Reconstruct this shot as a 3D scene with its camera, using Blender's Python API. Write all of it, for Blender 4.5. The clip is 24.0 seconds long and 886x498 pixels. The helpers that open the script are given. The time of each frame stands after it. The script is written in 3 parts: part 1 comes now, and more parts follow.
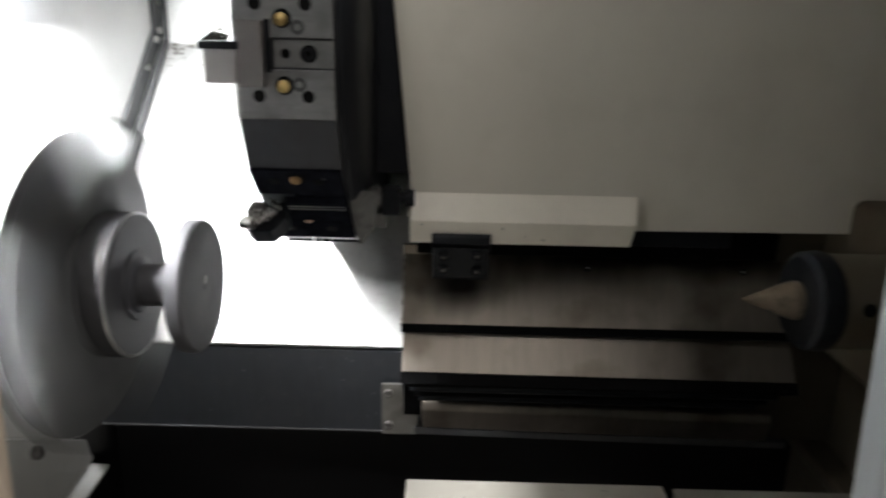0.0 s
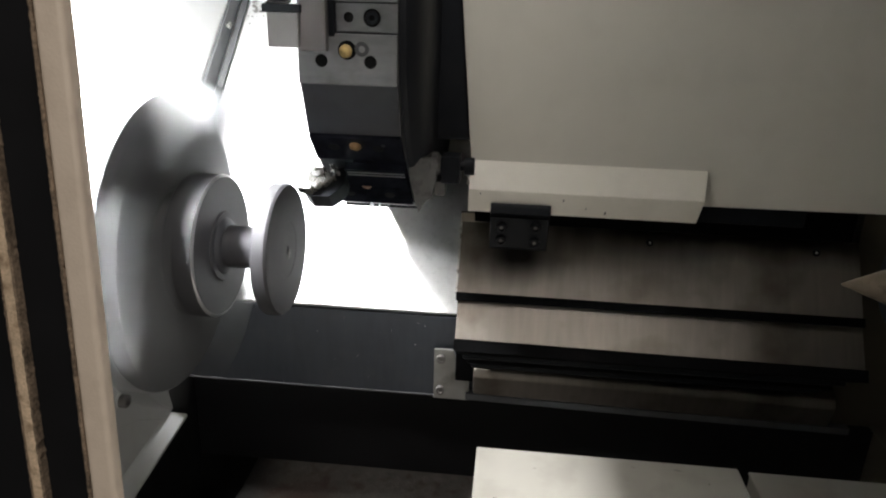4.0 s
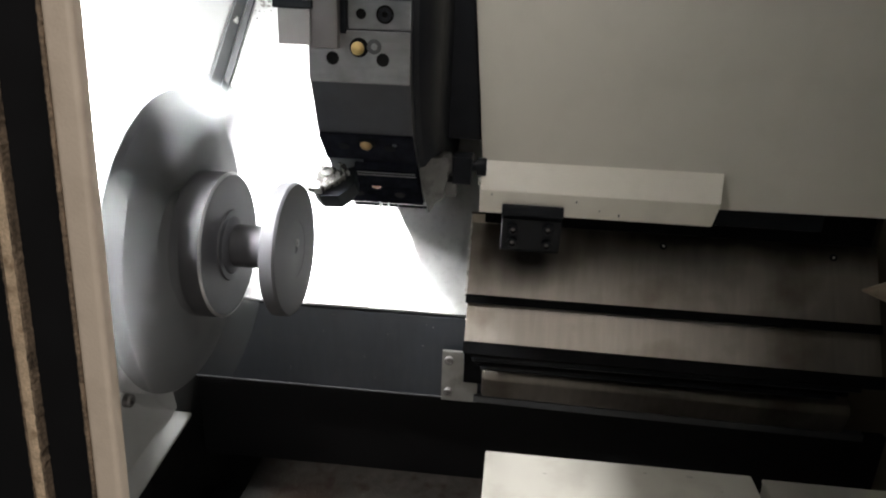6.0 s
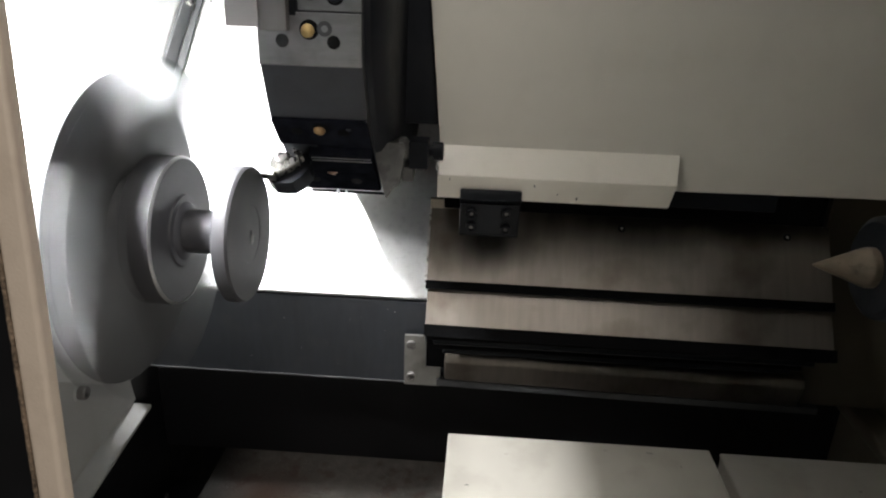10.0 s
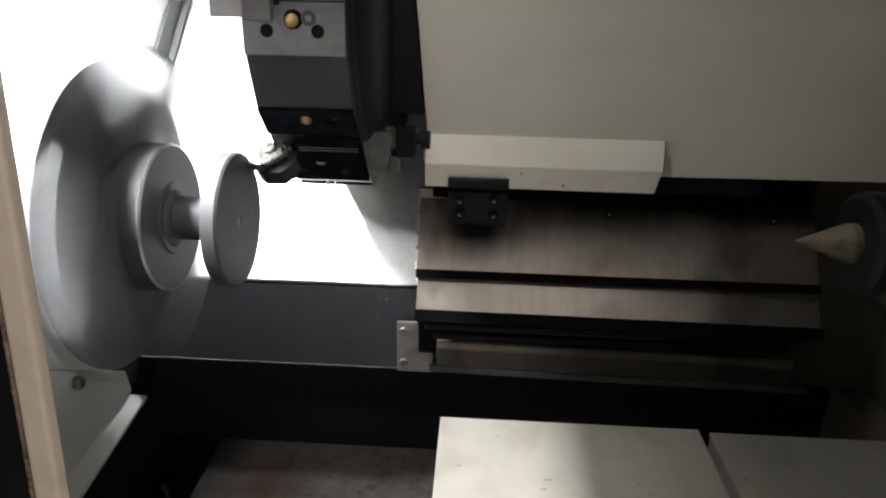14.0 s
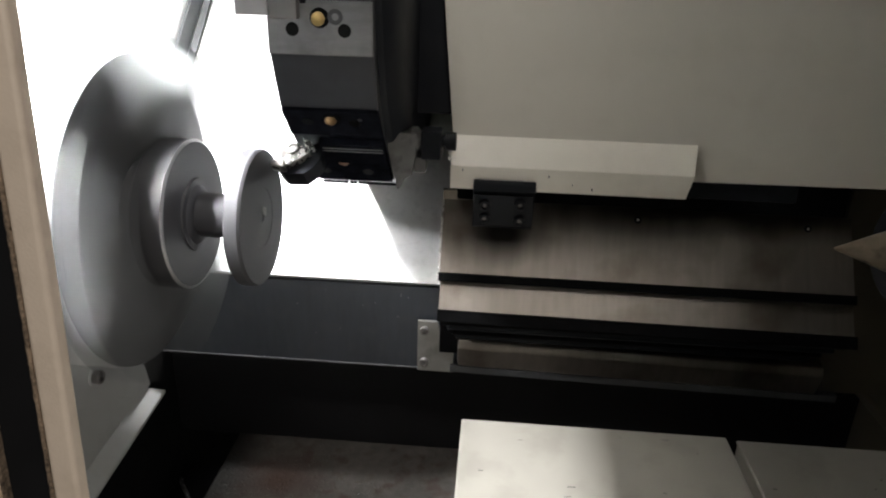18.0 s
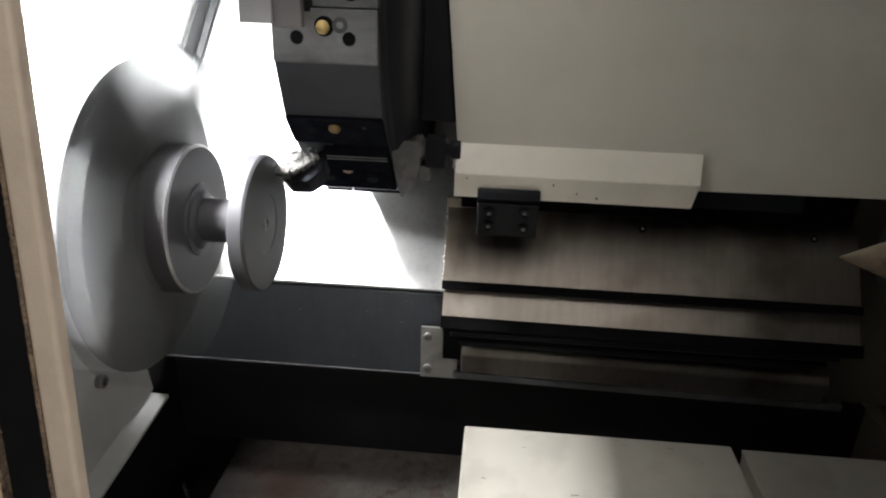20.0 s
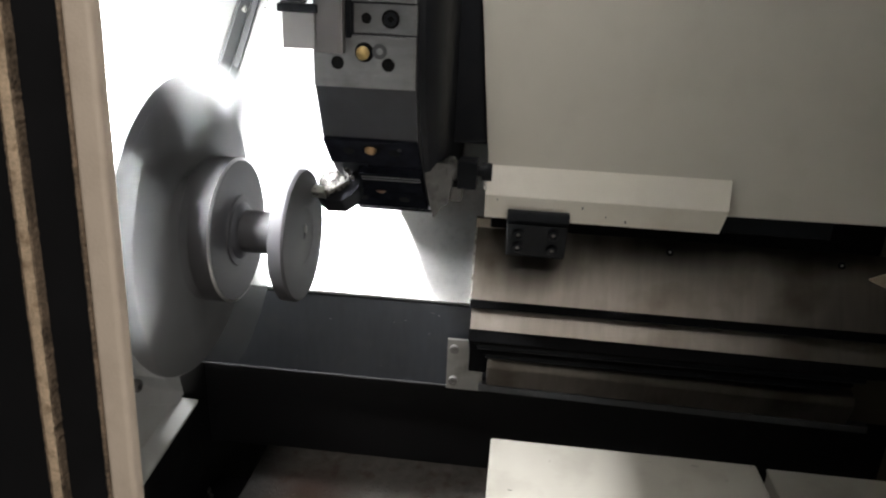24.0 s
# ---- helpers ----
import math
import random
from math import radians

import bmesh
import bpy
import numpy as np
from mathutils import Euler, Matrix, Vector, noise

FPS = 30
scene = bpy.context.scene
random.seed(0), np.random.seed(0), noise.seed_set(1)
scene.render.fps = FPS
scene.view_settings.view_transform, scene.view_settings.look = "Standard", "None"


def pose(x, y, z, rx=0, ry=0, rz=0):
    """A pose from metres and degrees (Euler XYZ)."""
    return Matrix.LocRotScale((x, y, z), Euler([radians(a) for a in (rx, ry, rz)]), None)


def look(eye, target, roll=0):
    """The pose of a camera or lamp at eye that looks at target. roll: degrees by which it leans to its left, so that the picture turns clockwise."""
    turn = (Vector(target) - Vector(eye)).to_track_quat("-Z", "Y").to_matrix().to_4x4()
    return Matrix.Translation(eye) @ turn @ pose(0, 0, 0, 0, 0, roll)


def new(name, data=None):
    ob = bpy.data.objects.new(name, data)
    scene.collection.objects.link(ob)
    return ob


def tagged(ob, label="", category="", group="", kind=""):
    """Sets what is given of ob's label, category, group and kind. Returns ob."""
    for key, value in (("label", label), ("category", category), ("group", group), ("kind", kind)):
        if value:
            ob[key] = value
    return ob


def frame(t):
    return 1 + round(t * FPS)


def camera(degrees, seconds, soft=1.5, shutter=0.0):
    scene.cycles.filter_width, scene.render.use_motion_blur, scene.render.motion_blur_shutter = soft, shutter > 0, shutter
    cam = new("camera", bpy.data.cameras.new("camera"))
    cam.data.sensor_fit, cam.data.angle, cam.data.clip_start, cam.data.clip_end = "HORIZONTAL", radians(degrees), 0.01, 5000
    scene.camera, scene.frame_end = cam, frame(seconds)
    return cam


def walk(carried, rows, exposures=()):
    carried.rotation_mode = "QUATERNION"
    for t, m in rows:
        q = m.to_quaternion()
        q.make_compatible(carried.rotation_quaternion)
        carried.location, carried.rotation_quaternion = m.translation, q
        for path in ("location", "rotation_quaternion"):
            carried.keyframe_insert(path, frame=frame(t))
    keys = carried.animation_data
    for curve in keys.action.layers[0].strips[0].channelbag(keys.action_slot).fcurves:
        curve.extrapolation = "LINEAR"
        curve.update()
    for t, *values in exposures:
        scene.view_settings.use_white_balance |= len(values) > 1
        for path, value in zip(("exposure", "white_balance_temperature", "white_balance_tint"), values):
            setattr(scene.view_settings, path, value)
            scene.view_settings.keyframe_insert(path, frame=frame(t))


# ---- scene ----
# Lengths below are in millimetres from the spindle axis at the front face of the work; the axis lies AXIS metres above the floor.
AXIS = 1.05
cam = camera(64.67, 24.0, soft=2.1, shutter=1.0)
# the sensor is read line by line, from the top
scene.cycles.rolling_shutter_type, scene.cycles.rolling_shutter_duration = "TOP", 0.7
PATH = [
    (0.0, 171.3, -458.2, 169.1, 0.88, -16.77, -1.16),
    (0.5, 160.7, -455.1, 168.6, 6.21, -17.55, -0.91),
    (1.0, 152.6, -451.1, 176.8, 7.42, -19.32, -1.61),
    (1.5, 149.6, -451.4, 181.5, 7.41, -19.49, -1.92),
    (2.0, 154.4, -451.7, 173.4, 7.20, -20.04, -2.13),
    (2.5, 155.1, -449.4, 172.5, 7.07, -20.42, -1.94),
    (4.5, 151.9, -449.6, 174.9, 5.61, -20.29, -1.64),
    (5.0, 151.5, -449.1, 170.4, 5.50, -20.58, -1.78),
    (5.5, 150.6, -443.3, 171.9, 5.96, -20.16, -1.65),
    (6.0, 145.4, -440.3, 174.3, 6.24, -20.61, -1.95),
    (6.5, 146.5, -442.5, 173.7, 6.05, -20.39, -2.03),
    (7.0, 146.6, -441.2, 175.6, 5.62, -20.76, -2.09),
    (7.5, 147.0, -441.6, 176.3, 5.03, -21.05, -2.27),
    (8.0, 146.8, -441.2, 176.0, 5.18, -21.09, -2.59),
    (8.5, 148.4, -439.9, 172.8, 5.01, -21.23, -2.47),
    (9.0, 152.6, -440.5, 174.3, 4.51, -21.00, -2.42),
    (9.5, 153.4, -437.5, 171.8, 3.97, -21.52, -2.19),
    (11.5, 156.2, -446.8, 165.3, 3.21, -20.78, -1.67),
    (12.0, 155.0, -450.9, 166.0, 3.70, -20.72, -1.83),
    (12.5, 152.4, -454.1, 163.0, 4.07, -20.96, -2.13),
    (13.0, 151.1, -454.0, 160.5, 4.30, -21.22, -1.85),
    (13.5, 158.7, -452.5, 161.4, 3.05, -21.24, -1.26),
    (14.0, 162.3, -447.2, 160.7, 3.19, -21.49, -1.17),
    (14.5, 152.5, -443.6, 164.3, 4.54, -21.18, -1.67),
    (15.0, 151.9, -443.1, 163.3, 4.94, -21.78, -2.00),
    (15.5, 150.7, -440.3, 162.6, 5.08, -21.84, -2.09),
    (16.0, 151.2, -439.6, 162.3, 4.83, -21.92, -2.07),
    (16.5, 152.8, -438.7, 162.5, 4.84, -21.95, -1.69),
    (17.0, 153.3, -438.1, 164.4, 4.68, -21.73, -1.47),
    (17.5, 154.7, -438.9, 163.5, 4.75, -21.66, -1.61),
    (18.0, 153.6, -435.4, 163.0, 4.60, -22.26, -1.56),
    (18.5, 154.3, -432.0, 165.5, 5.04, -22.40, -1.73),
    (20.5, 153.5, -434.3, 163.3, 5.01, -21.78, -1.66),
    (21.0, 156.6, -433.1, 163.3, 4.51, -21.77, -1.18),
    (21.5, 151.0, -435.6, 167.5, 5.67, -21.00, -1.79),
    (22.0, 143.5, -439.0, 168.5, 6.09, -21.17, -2.14),
    (22.5, 143.2, -441.0, 168.4, 6.52, -21.30, -2.26),
    (23.0, 145.0, -441.5, 168.9, 6.25, -21.21, -2.31),
    (23.5, 145.3, -442.2, 171.8, 5.93, -20.59, -2.34),
    (24.0, 143.1, -444.3, 169.1, 6.66, -20.99, -2.27),
]
walk(cam, [(t, pose(x / 1000, y / 1000, AXIS + z / 1000, 90 + pitch, roll, yaw)) for t, x, y, z, yaw, pitch, roll in PATH],
     [(0.0, -0.22), (1.0, -0.33), (2.0, -0.02), (4.5, 0.05), (9.0, 0.12), (17.0, 0.12), (22.0, 0.12), (24.0, 0.18)])

# ---- world, lamps, exposure ----
world = bpy.data.worlds.new("workshop_air")
scene.world = world
world.use_nodes = True
world.node_tree.nodes["Background"].inputs[0].default_value = (0.8, 0.86, 1.0, 1)
world.node_tree.nodes["Background"].inputs[1].default_value = 0.004


def area_lamp(name, eye, target, sx, sy, watts, colour):
    data = bpy.data.lights.new(name, "AREA")
    data.shape, data.size, data.size_y, data.energy, data.color = "RECTANGLE", sx / 1000, sy / 1000, watts, colour
    ob = new(name, data)
    up = Vector((0, 0, AXIS))
    ob.matrix_world = look(Vector(eye) / 1000 + up, Vector(target) / 1000 + up)
    return ob


LAMP_EYE, LAMP_AIM = (-162, -30, 220), (60, -30, -14)
area_lamp("work_light_tube", LAMP_EYE, LAMP_AIM, 340, 2.5, 16.5, (0.985, 0.99, 1.0))
ROOF_LAMP = (75, -40, 428)
area_lamp("roof_lamp_panel", ROOF_LAMP, (130, 10, 0), 30, 130, 0.55, (1.0, 0.975, 0.925))
# no window here: unseen lamp added to light the cover from the front right
area_lamp("added_front_light", (1450, -2300, 520), (150, 0, 0), 1300, 900, 9.5, (1.0, 0.96, 0.90))
# unseen lamp added high outside to brighten the tray and door edge
area_lamp("added_overhead_light", (340, -1000, 1450), (100, -200, 0), 400, 200, 11.5, (1.0, 0.95, 0.89))


# ---- materials ----
def mat(name, colour, rough=0.5, metal=0.0, vary=0.15, scale=60.0, stretch=(1, 1, 1), bump=0.0, bump_scale=300.0,
        spots=None, spot_amount=0.0, spot_scale=25.0, rough_vary=0.1, coat=0.0, spec=0.5, smears_shades=()):
    m = bpy.data.materials.new(name)
    m.use_nodes = True
    nt = m.node_tree
    b = nt.nodes["Principled BSDF"]
    tc = nt.nodes.new("ShaderNodeTexCoord")
    mp = nt.nodes.new("ShaderNodeMapping")
    mp.inputs["Scale"].default_value = stretch
    nt.links.new(tc.outputs["Object"], mp.inputs["Vector"])
    n1 = nt.nodes.new("ShaderNodeTexNoise")
    n1.inputs["Scale"].default_value, n1.inputs["Detail"].default_value = scale, 6
    nt.links.new(mp.outputs[0], n1.inputs["Vector"])
    n2 = nt.nodes.new("ShaderNodeTexNoise")
    n2.inputs["Scale"].default_value, n2.inputs["Detail"].default_value = scale / 7, 3
    nt.links.new(mp.outputs[0], n2.inputs["Vector"])
    add = nt.nodes.new("ShaderNodeMath")
    add.operation = "ADD"
    nt.links.new(n1.outputs["Fac"], add.inputs[0])
    nt.links.new(n2.outputs["Fac"], add.inputs[1])
    rng = nt.nodes.new("ShaderNodeMapRange")
    rng.inputs["From Min"].default_value, rng.inputs["From Max"].default_value = 0.6, 1.4
    rng.inputs["To Min"].default_value, rng.inputs["To Max"].default_value = 1 - vary, 1 + vary
    nt.links.new(add.outputs[0], rng.inputs["Value"])
    mul = nt.nodes.new("ShaderNodeVectorMath")
    mul.operation = "SCALE"
    mul.inputs[0].default_value = colour
    nt.links.new(rng.outputs[0], mul.inputs["Scale"])
    last = mul.outputs[0]
    if spots:
        n3 = nt.nodes.new("ShaderNodeTexNoise")
        n3.inputs["Scale"].default_value, n3.inputs["Detail"].default_value = spot_scale, 8
        nt.links.new(tc.outputs["Object"], n3.inputs["Vector"])
        r3 = nt.nodes.new("ShaderNodeMapRange")
        r3.inputs["From Min"].default_value, r3.inputs["From Max"].default_value = 0.52, 0.68
        r3.inputs["To Max"].default_value = spot_amount
        nt.links.new(n3.outputs["Fac"], r3.inputs["Value"])
        mx = nt.nodes.new("ShaderNodeMix")
        mx.data_type = "RGBA"
        nt.links.new(r3.outputs[0], mx.inputs["Factor"])
        nt.links.new(last, mx.inputs[6])
        mx.inputs[7].default_value = (*spots, 1)
        last = mx.outputs[2]
    # soft-edged tints, for stains and for shade put into the colour
    for at, size, tint in smears_shades:
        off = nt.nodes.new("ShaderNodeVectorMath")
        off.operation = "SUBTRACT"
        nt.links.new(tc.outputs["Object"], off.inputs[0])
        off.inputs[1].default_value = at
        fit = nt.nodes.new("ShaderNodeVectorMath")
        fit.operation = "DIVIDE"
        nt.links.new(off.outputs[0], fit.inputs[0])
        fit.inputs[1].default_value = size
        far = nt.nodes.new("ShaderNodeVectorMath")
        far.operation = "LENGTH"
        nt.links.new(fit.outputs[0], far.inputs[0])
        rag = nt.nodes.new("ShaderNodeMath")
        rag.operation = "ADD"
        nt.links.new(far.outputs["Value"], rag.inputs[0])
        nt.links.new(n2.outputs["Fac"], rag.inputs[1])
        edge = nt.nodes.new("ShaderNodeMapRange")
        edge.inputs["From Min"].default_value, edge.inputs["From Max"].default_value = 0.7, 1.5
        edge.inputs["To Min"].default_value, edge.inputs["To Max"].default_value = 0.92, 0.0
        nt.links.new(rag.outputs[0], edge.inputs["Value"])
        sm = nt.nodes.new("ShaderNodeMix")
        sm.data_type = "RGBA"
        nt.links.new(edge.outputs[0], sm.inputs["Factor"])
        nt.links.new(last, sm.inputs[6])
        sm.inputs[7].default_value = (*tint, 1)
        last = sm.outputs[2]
    nt.links.new(last, b.inputs["Base Color"])
    b.inputs["Metallic"].default_value = metal
    r2 = nt.nodes.new("ShaderNodeMapRange")
    r2.inputs["From Min"].default_value, r2.inputs["From Max"].default_value = 0.6, 1.4
    r2.inputs["To Min"].default_value, r2.inputs["To Max"].default_value = max(0.02, rough - rough_vary), min(1, rough + rough_vary)
    nt.links.new(add.outputs[0], r2.inputs["Value"])
    nt.links.new(r2.outputs[0], b.inputs["Roughness"])
    b.inputs["Coat Weight"].default_value = coat
    b.inputs["Specular IOR Level"].default_value = spec
    if bump:
        n4 = nt.nodes.new("ShaderNodeTexNoise")
        n4.inputs["Scale"].default_value, n4.inputs["Detail"].default_value = bump_scale, 4
        nt.links.new(mp.outputs[0], n4.inputs["Vector"])
        bp = nt.nodes.new("ShaderNodeBump")
        bp.inputs["Strength"].default_value, bp.inputs["Distance"].default_value = bump, 0.0006
        nt.links.new(n4.outputs["Fac"], bp.inputs["Height"])
        nt.links.new(bp.outputs[0], b.inputs["Normal"])
    return m


WALL_PAINT = mat("pale_grey_enamel", (0.80, 0.805, 0.80), 0.5, vary=0.07, scale=12, bump=0.12, bump_scale=500, spec=0.3, spots=(0.66, 0.66, 0.65), spot_amount=0.4, spot_scale=18)
WHITE_PAINT = mat("white_enamel", (0.78, 0.77, 0.73), 0.38, vary=0.04, scale=20, bump=0.12, bump_scale=700)
CREAM_PAINT = mat("cream_enamel", (0.71, 0.675, 0.605), 0.4, vary=0.05, scale=14, bump=0.15, bump_scale=600, spots=(0.45, 0.42, 0.35), spot_amount=0.12)
GREY_PAINT = mat("light_grey_enamel", (0.50, 0.505, 0.495), 0.62, vary=0.06, scale=25, bump=0.15, bump_scale=500, spots=(0.3, 0.3, 0.28), spot_amount=0.2)
DOOR_PAINT = mat("beige_door_enamel", (0.72, 0.60, 0.49), 0.5, vary=0.07, scale=40, bump=0.25, bump_scale=800, spots=(0.3, 0.22, 0.15), spot_amount=0.15, spot_scale=60)
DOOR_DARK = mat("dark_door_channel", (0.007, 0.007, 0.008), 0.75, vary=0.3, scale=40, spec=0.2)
JAMB_PAINT = mat("blue_grey_jamb_enamel", (0.50, 0.54, 0.57), 0.45, vary=0.06, scale=30, bump=0.15, bump_scale=500)
DOOR_EDGE = mat("grimy_sealer", (0.20, 0.145, 0.10), 0.9, vary=0.95, scale=700, bump=0.8, bump_scale=900)
RIB_TAPE = mat("sandy_sealing_tape", (0.60, 0.45, 0.31), 0.85, vary=0.35, scale=900, bump=0.6, bump_scale=900, spots=(0.26, 0.17, 0.10), spot_amount=0.8, spot_scale=160)
BLACK_RUBBER = mat("black_rubber", (0.0016, 0.0016, 0.0019), 0.75, vary=0.3, scale=80, bump=0.2, spec=0.06)
DRUM_STEEL = mat("blackened_turret_steel", (0.034, 0.037, 0.044), 0.45, 0.2, vary=0.22, scale=70, bump=0.1, spots=(0.025, 0.025, 0.027), spot_amount=0.4, spot_scale=40)
FACE_STEEL = mat("ground_station_steel", (0.225, 0.228, 0.233), 0.45, 0.5, vary=0.22, scale=90, stretch=(1, 1, 3), bump=0.1, spots=(0.13, 0.13, 0.132), spot_amount=0.6, spot_scale=35)
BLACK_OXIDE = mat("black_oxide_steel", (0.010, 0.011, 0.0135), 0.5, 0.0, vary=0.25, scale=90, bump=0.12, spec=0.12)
TRIM_GREY = mat("dull_trim_steel", (0.085, 0.087, 0.09), 0.65, vary=0.2, scale=60, bump=0.1, spec=0.2)
# brown enamel, with the dim light of the tailstock end put into it
DIM_BROWN = mat("dimmed_brown_enamel", (0.095, 0.082, 0.060), 0.5, vary=0.25, scale=18, bump=0.1, spec=0.3, spots=(0.06, 0.042, 0.026), spot_amount=0.7, spot_scale=9)
PLATE_STEEL = mat("worn_zinc_plate", (0.27, 0.265, 0.25), 0.42, 0.7, vary=0.25, scale=70, bump=0.1, spots=(0.12, 0.11, 0.10), spot_amount=0.7, spot_scale=40)
SPOT_GREY = mat("dried_oil", (0.22, 0.215, 0.20), 0.6, vary=0.5, scale=300, spec=0.2)
TURRET_BLACK = mat("black_turret_casting", (0.014, 0.0155, 0.020), 0.55, vary=0.3, scale=60, bump=0.15, spec=0.25, spots=(0.02, 0.02, 0.022), spot_amount=0.4, spot_scale=30)
# shade of the down-facing stations, put into a black steel
SHADED_STEEL = mat("shaded_black_steel", (0.010, 0.011, 0.015), 0.7, vary=0.5, scale=120, bump=0.2, spec=0.0, spots=(0.006, 0.006, 0.007), spot_amount=0.5, spot_scale=90)
# near-black for flat discs that stand in for the shade inside holes
HOLE_DARK = mat("hole_shade", (0.003, 0.003, 0.003), 0.7, vary=0.3, scale=200, spec=0.1)
STAINLESS = mat("brushed_stainless_cover", (0.225, 0.203, 0.178), 0.44, 0.85, vary=0.2, scale=26, stretch=(7, 1, 1), bump=0.03, bump_scale=160, spots=(0.11, 0.09, 0.07), spot_amount=0.75, spot_scale=16)
# first tint darkens below the bracket; second paints shade and oil under the lip
OIL_SHADE_STAINLESS = mat("oil_and_shade_stainless_cover", (0.225, 0.203, 0.178), 0.44, 0.85, vary=0.2, scale=26, stretch=(7, 1, 1), bump=0.03, bump_scale=160, spots=(0.11, 0.09, 0.07), spot_amount=0.75, spot_scale=16, smears_shades=[((-0.112, 0.004, 0.005), (0.045, 0.05, 0.028), (0.012, 0.010, 0.009)), ((0.06, 0.018, 0.027), (0.34, 0.04, 0.022), (0.02, 0.017, 0.015))])
BED_SHEET = mat("galvanised_bed_sheet", (0.72, 0.73, 0.72), 0.4, 0.3, vary=0.10, scale=50, stretch=(1, 1, 1), bump=0.25, bump_scale=240, spots=(0.56, 0.57, 0.56), spot_amount=0.5, spot_scale=160)
BED_FACE = mat("dark_painted_bed_face", (0.030, 0.034, 0.041), 0.36, 0.1, vary=0.2, scale=30, stretch=(6, 1, 1), bump=0.1, bump_scale=300, spots=(0.05, 0.05, 0.05), spot_amount=0.3, spot_scale=60)
HEM_GREY = mat("pale_hem_steel", (0.06, 0.061, 0.063), 0.6, vary=0.5, scale=140, spec=0.2)
# near-black that carries the shade under the bed and the headstock
SHADE_BLACK = mat("shade_black", (0.006, 0.006, 0.0068), 0.6, vary=0.4, scale=30, bump=0.3, spec=0.2)
# first tint is a brown stain; the second paints shade on the pan's left
PAN_FLOOR = mat("rusty_chip_pan", (0.074, 0.068, 0.062), 0.75, 0.0, spec=0.2, vary=0.45, scale=90, bump=0.9, bump_scale=350, spots=(0.045, 0.028, 0.022), spot_amount=0.8, spot_scale=60, smears_shades=[((-0.045, 0.12, -0.33), (0.055, 0.06, 0.05), (0.026, 0.013, 0.009)), ((-0.13, 0.10, -0.33), (0.07, 0.4, 0.1), (0.005, 0.005, 0.005))])
TRAY_STEEL = mat("satin_tray_steel", (0.36, 0.343, 0.302), 0.4, 0.25, vary=0.08, scale=35, bump=0.08, bump_scale=500, spots=(0.27, 0.255, 0.22), spot_amount=0.45, spot_scale=28)
# one chuck in two steels: the lit rim paler, the shaded face darker
RIM_STEEL = mat("lit_chuck_rim", (0.50, 0.505, 0.51), 0.45, 0.3, vary=0.12, scale=60, bump=0.05)
CHUCK_STEEL = mat("shaded_chuck_steel", (0.085, 0.085, 0.087), 0.45, 0.4, vary=0.15, scale=60, bump=0.08, spots=(0.2, 0.2, 0.2), spot_amount=0.4, spot_scale=30)
JAW_STEEL = mat("hardened_jaw_steel", (0.125, 0.128, 0.131), 0.55, 0.2, vary=0.2, scale=60, bump=0.08, spec=0.3)
ALUMINIUM = mat("turned_aluminium", (0.058, 0.058, 0.062), 0.58, 0.4, vary=0.3, scale=120, bump=0.08, spec=0.3, spots=(0.10, 0.10, 0.10), spot_amount=0.5, spot_scale=60)
EDGE_STEEL = mat("edge_highlight_steel", (0.42, 0.42, 0.42), 0.3, 0.8, vary=0.3, scale=150)
TINTED = mat("heat_tinted_aluminium", (0.19, 0.13, 0.12), 0.5, 0.4, vary=0.2, scale=100)
BRASS = mat("brass_nozzle", (0.50, 0.355, 0.14), 0.5, 0.35, vary=0.2, scale=200, spots=(0.4, 0.28, 0.12), spot_amount=0.5, spot_scale=150)
WET_HOSE = mat("wet_grey_hose", (0.10, 0.10, 0.095), 0.25, vary=0.9, scale=260, bump=0.4, bump_scale=400)
# darker copy of the brass, for the nozzle in shade
SHADED_BRASS = mat("shaded_brass", (0.30, 0.19, 0.09), 0.5, 0.4, vary=0.3, scale=200)
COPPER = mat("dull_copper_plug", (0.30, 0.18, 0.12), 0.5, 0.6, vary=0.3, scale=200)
BRIGHT_STEEL = mat("bright_screw_steel", (0.62, 0.61, 0.58), 0.28, 0.95, vary=0.15, scale=200)
HEAD_STEEL = mat("pale_tool_head", (0.36, 0.35, 0.345), 0.45, 0.4, vary=0.14, scale=60, bump=0.06)
HOLDER_STEEL = mat("grey_tool_shank", (0.175, 0.165, 0.16), 0.5, 0.5, vary=0.14, scale=60, bump=0.06)
RUSTY_STEEL = mat("browned_centre_steel", (0.24, 0.195, 0.145), 0.45, 0.6, vary=0.35, scale=90, bump=0.1, spots=(0.03, 0.022, 0.015), spot_amount=0.9, spot_scale=60)
LIP_PAINT = mat("warm_white_enamel", (0.80, 0.755, 0.67), 0.42, vary=0.05, scale=18, bump=0.15, bump_scale=600, spots=(0.55, 0.5, 0.42), spot_amount=0.2, spot_scale=30)
CAST_STEEL = mat("stained_cast_steel", (0.13, 0.128, 0.125), 0.5, 0.3, vary=0.5, scale=80, bump=0.4, spots=(0.02, 0.02, 0.02), spot_amount=0.9, spot_scale=60)
CARBIDE = mat("carbide_insert", (0.30, 0.29, 0.28), 0.25, 0.8, vary=0.2, scale=300)
COOLANT_FLECK = mat("dried_splash", (0.40, 0.40, 0.39), 0.4, vary=0.5, scale=300)
COOLANT = mat("milky_coolant", (0.75, 0.78, 0.80), 0.15, vary=0.05, scale=200)
SHOP_WALL = mat("workshop_wall_paint", (0.55, 0.53, 0.48), 0.8, vary=0.06, scale=3)
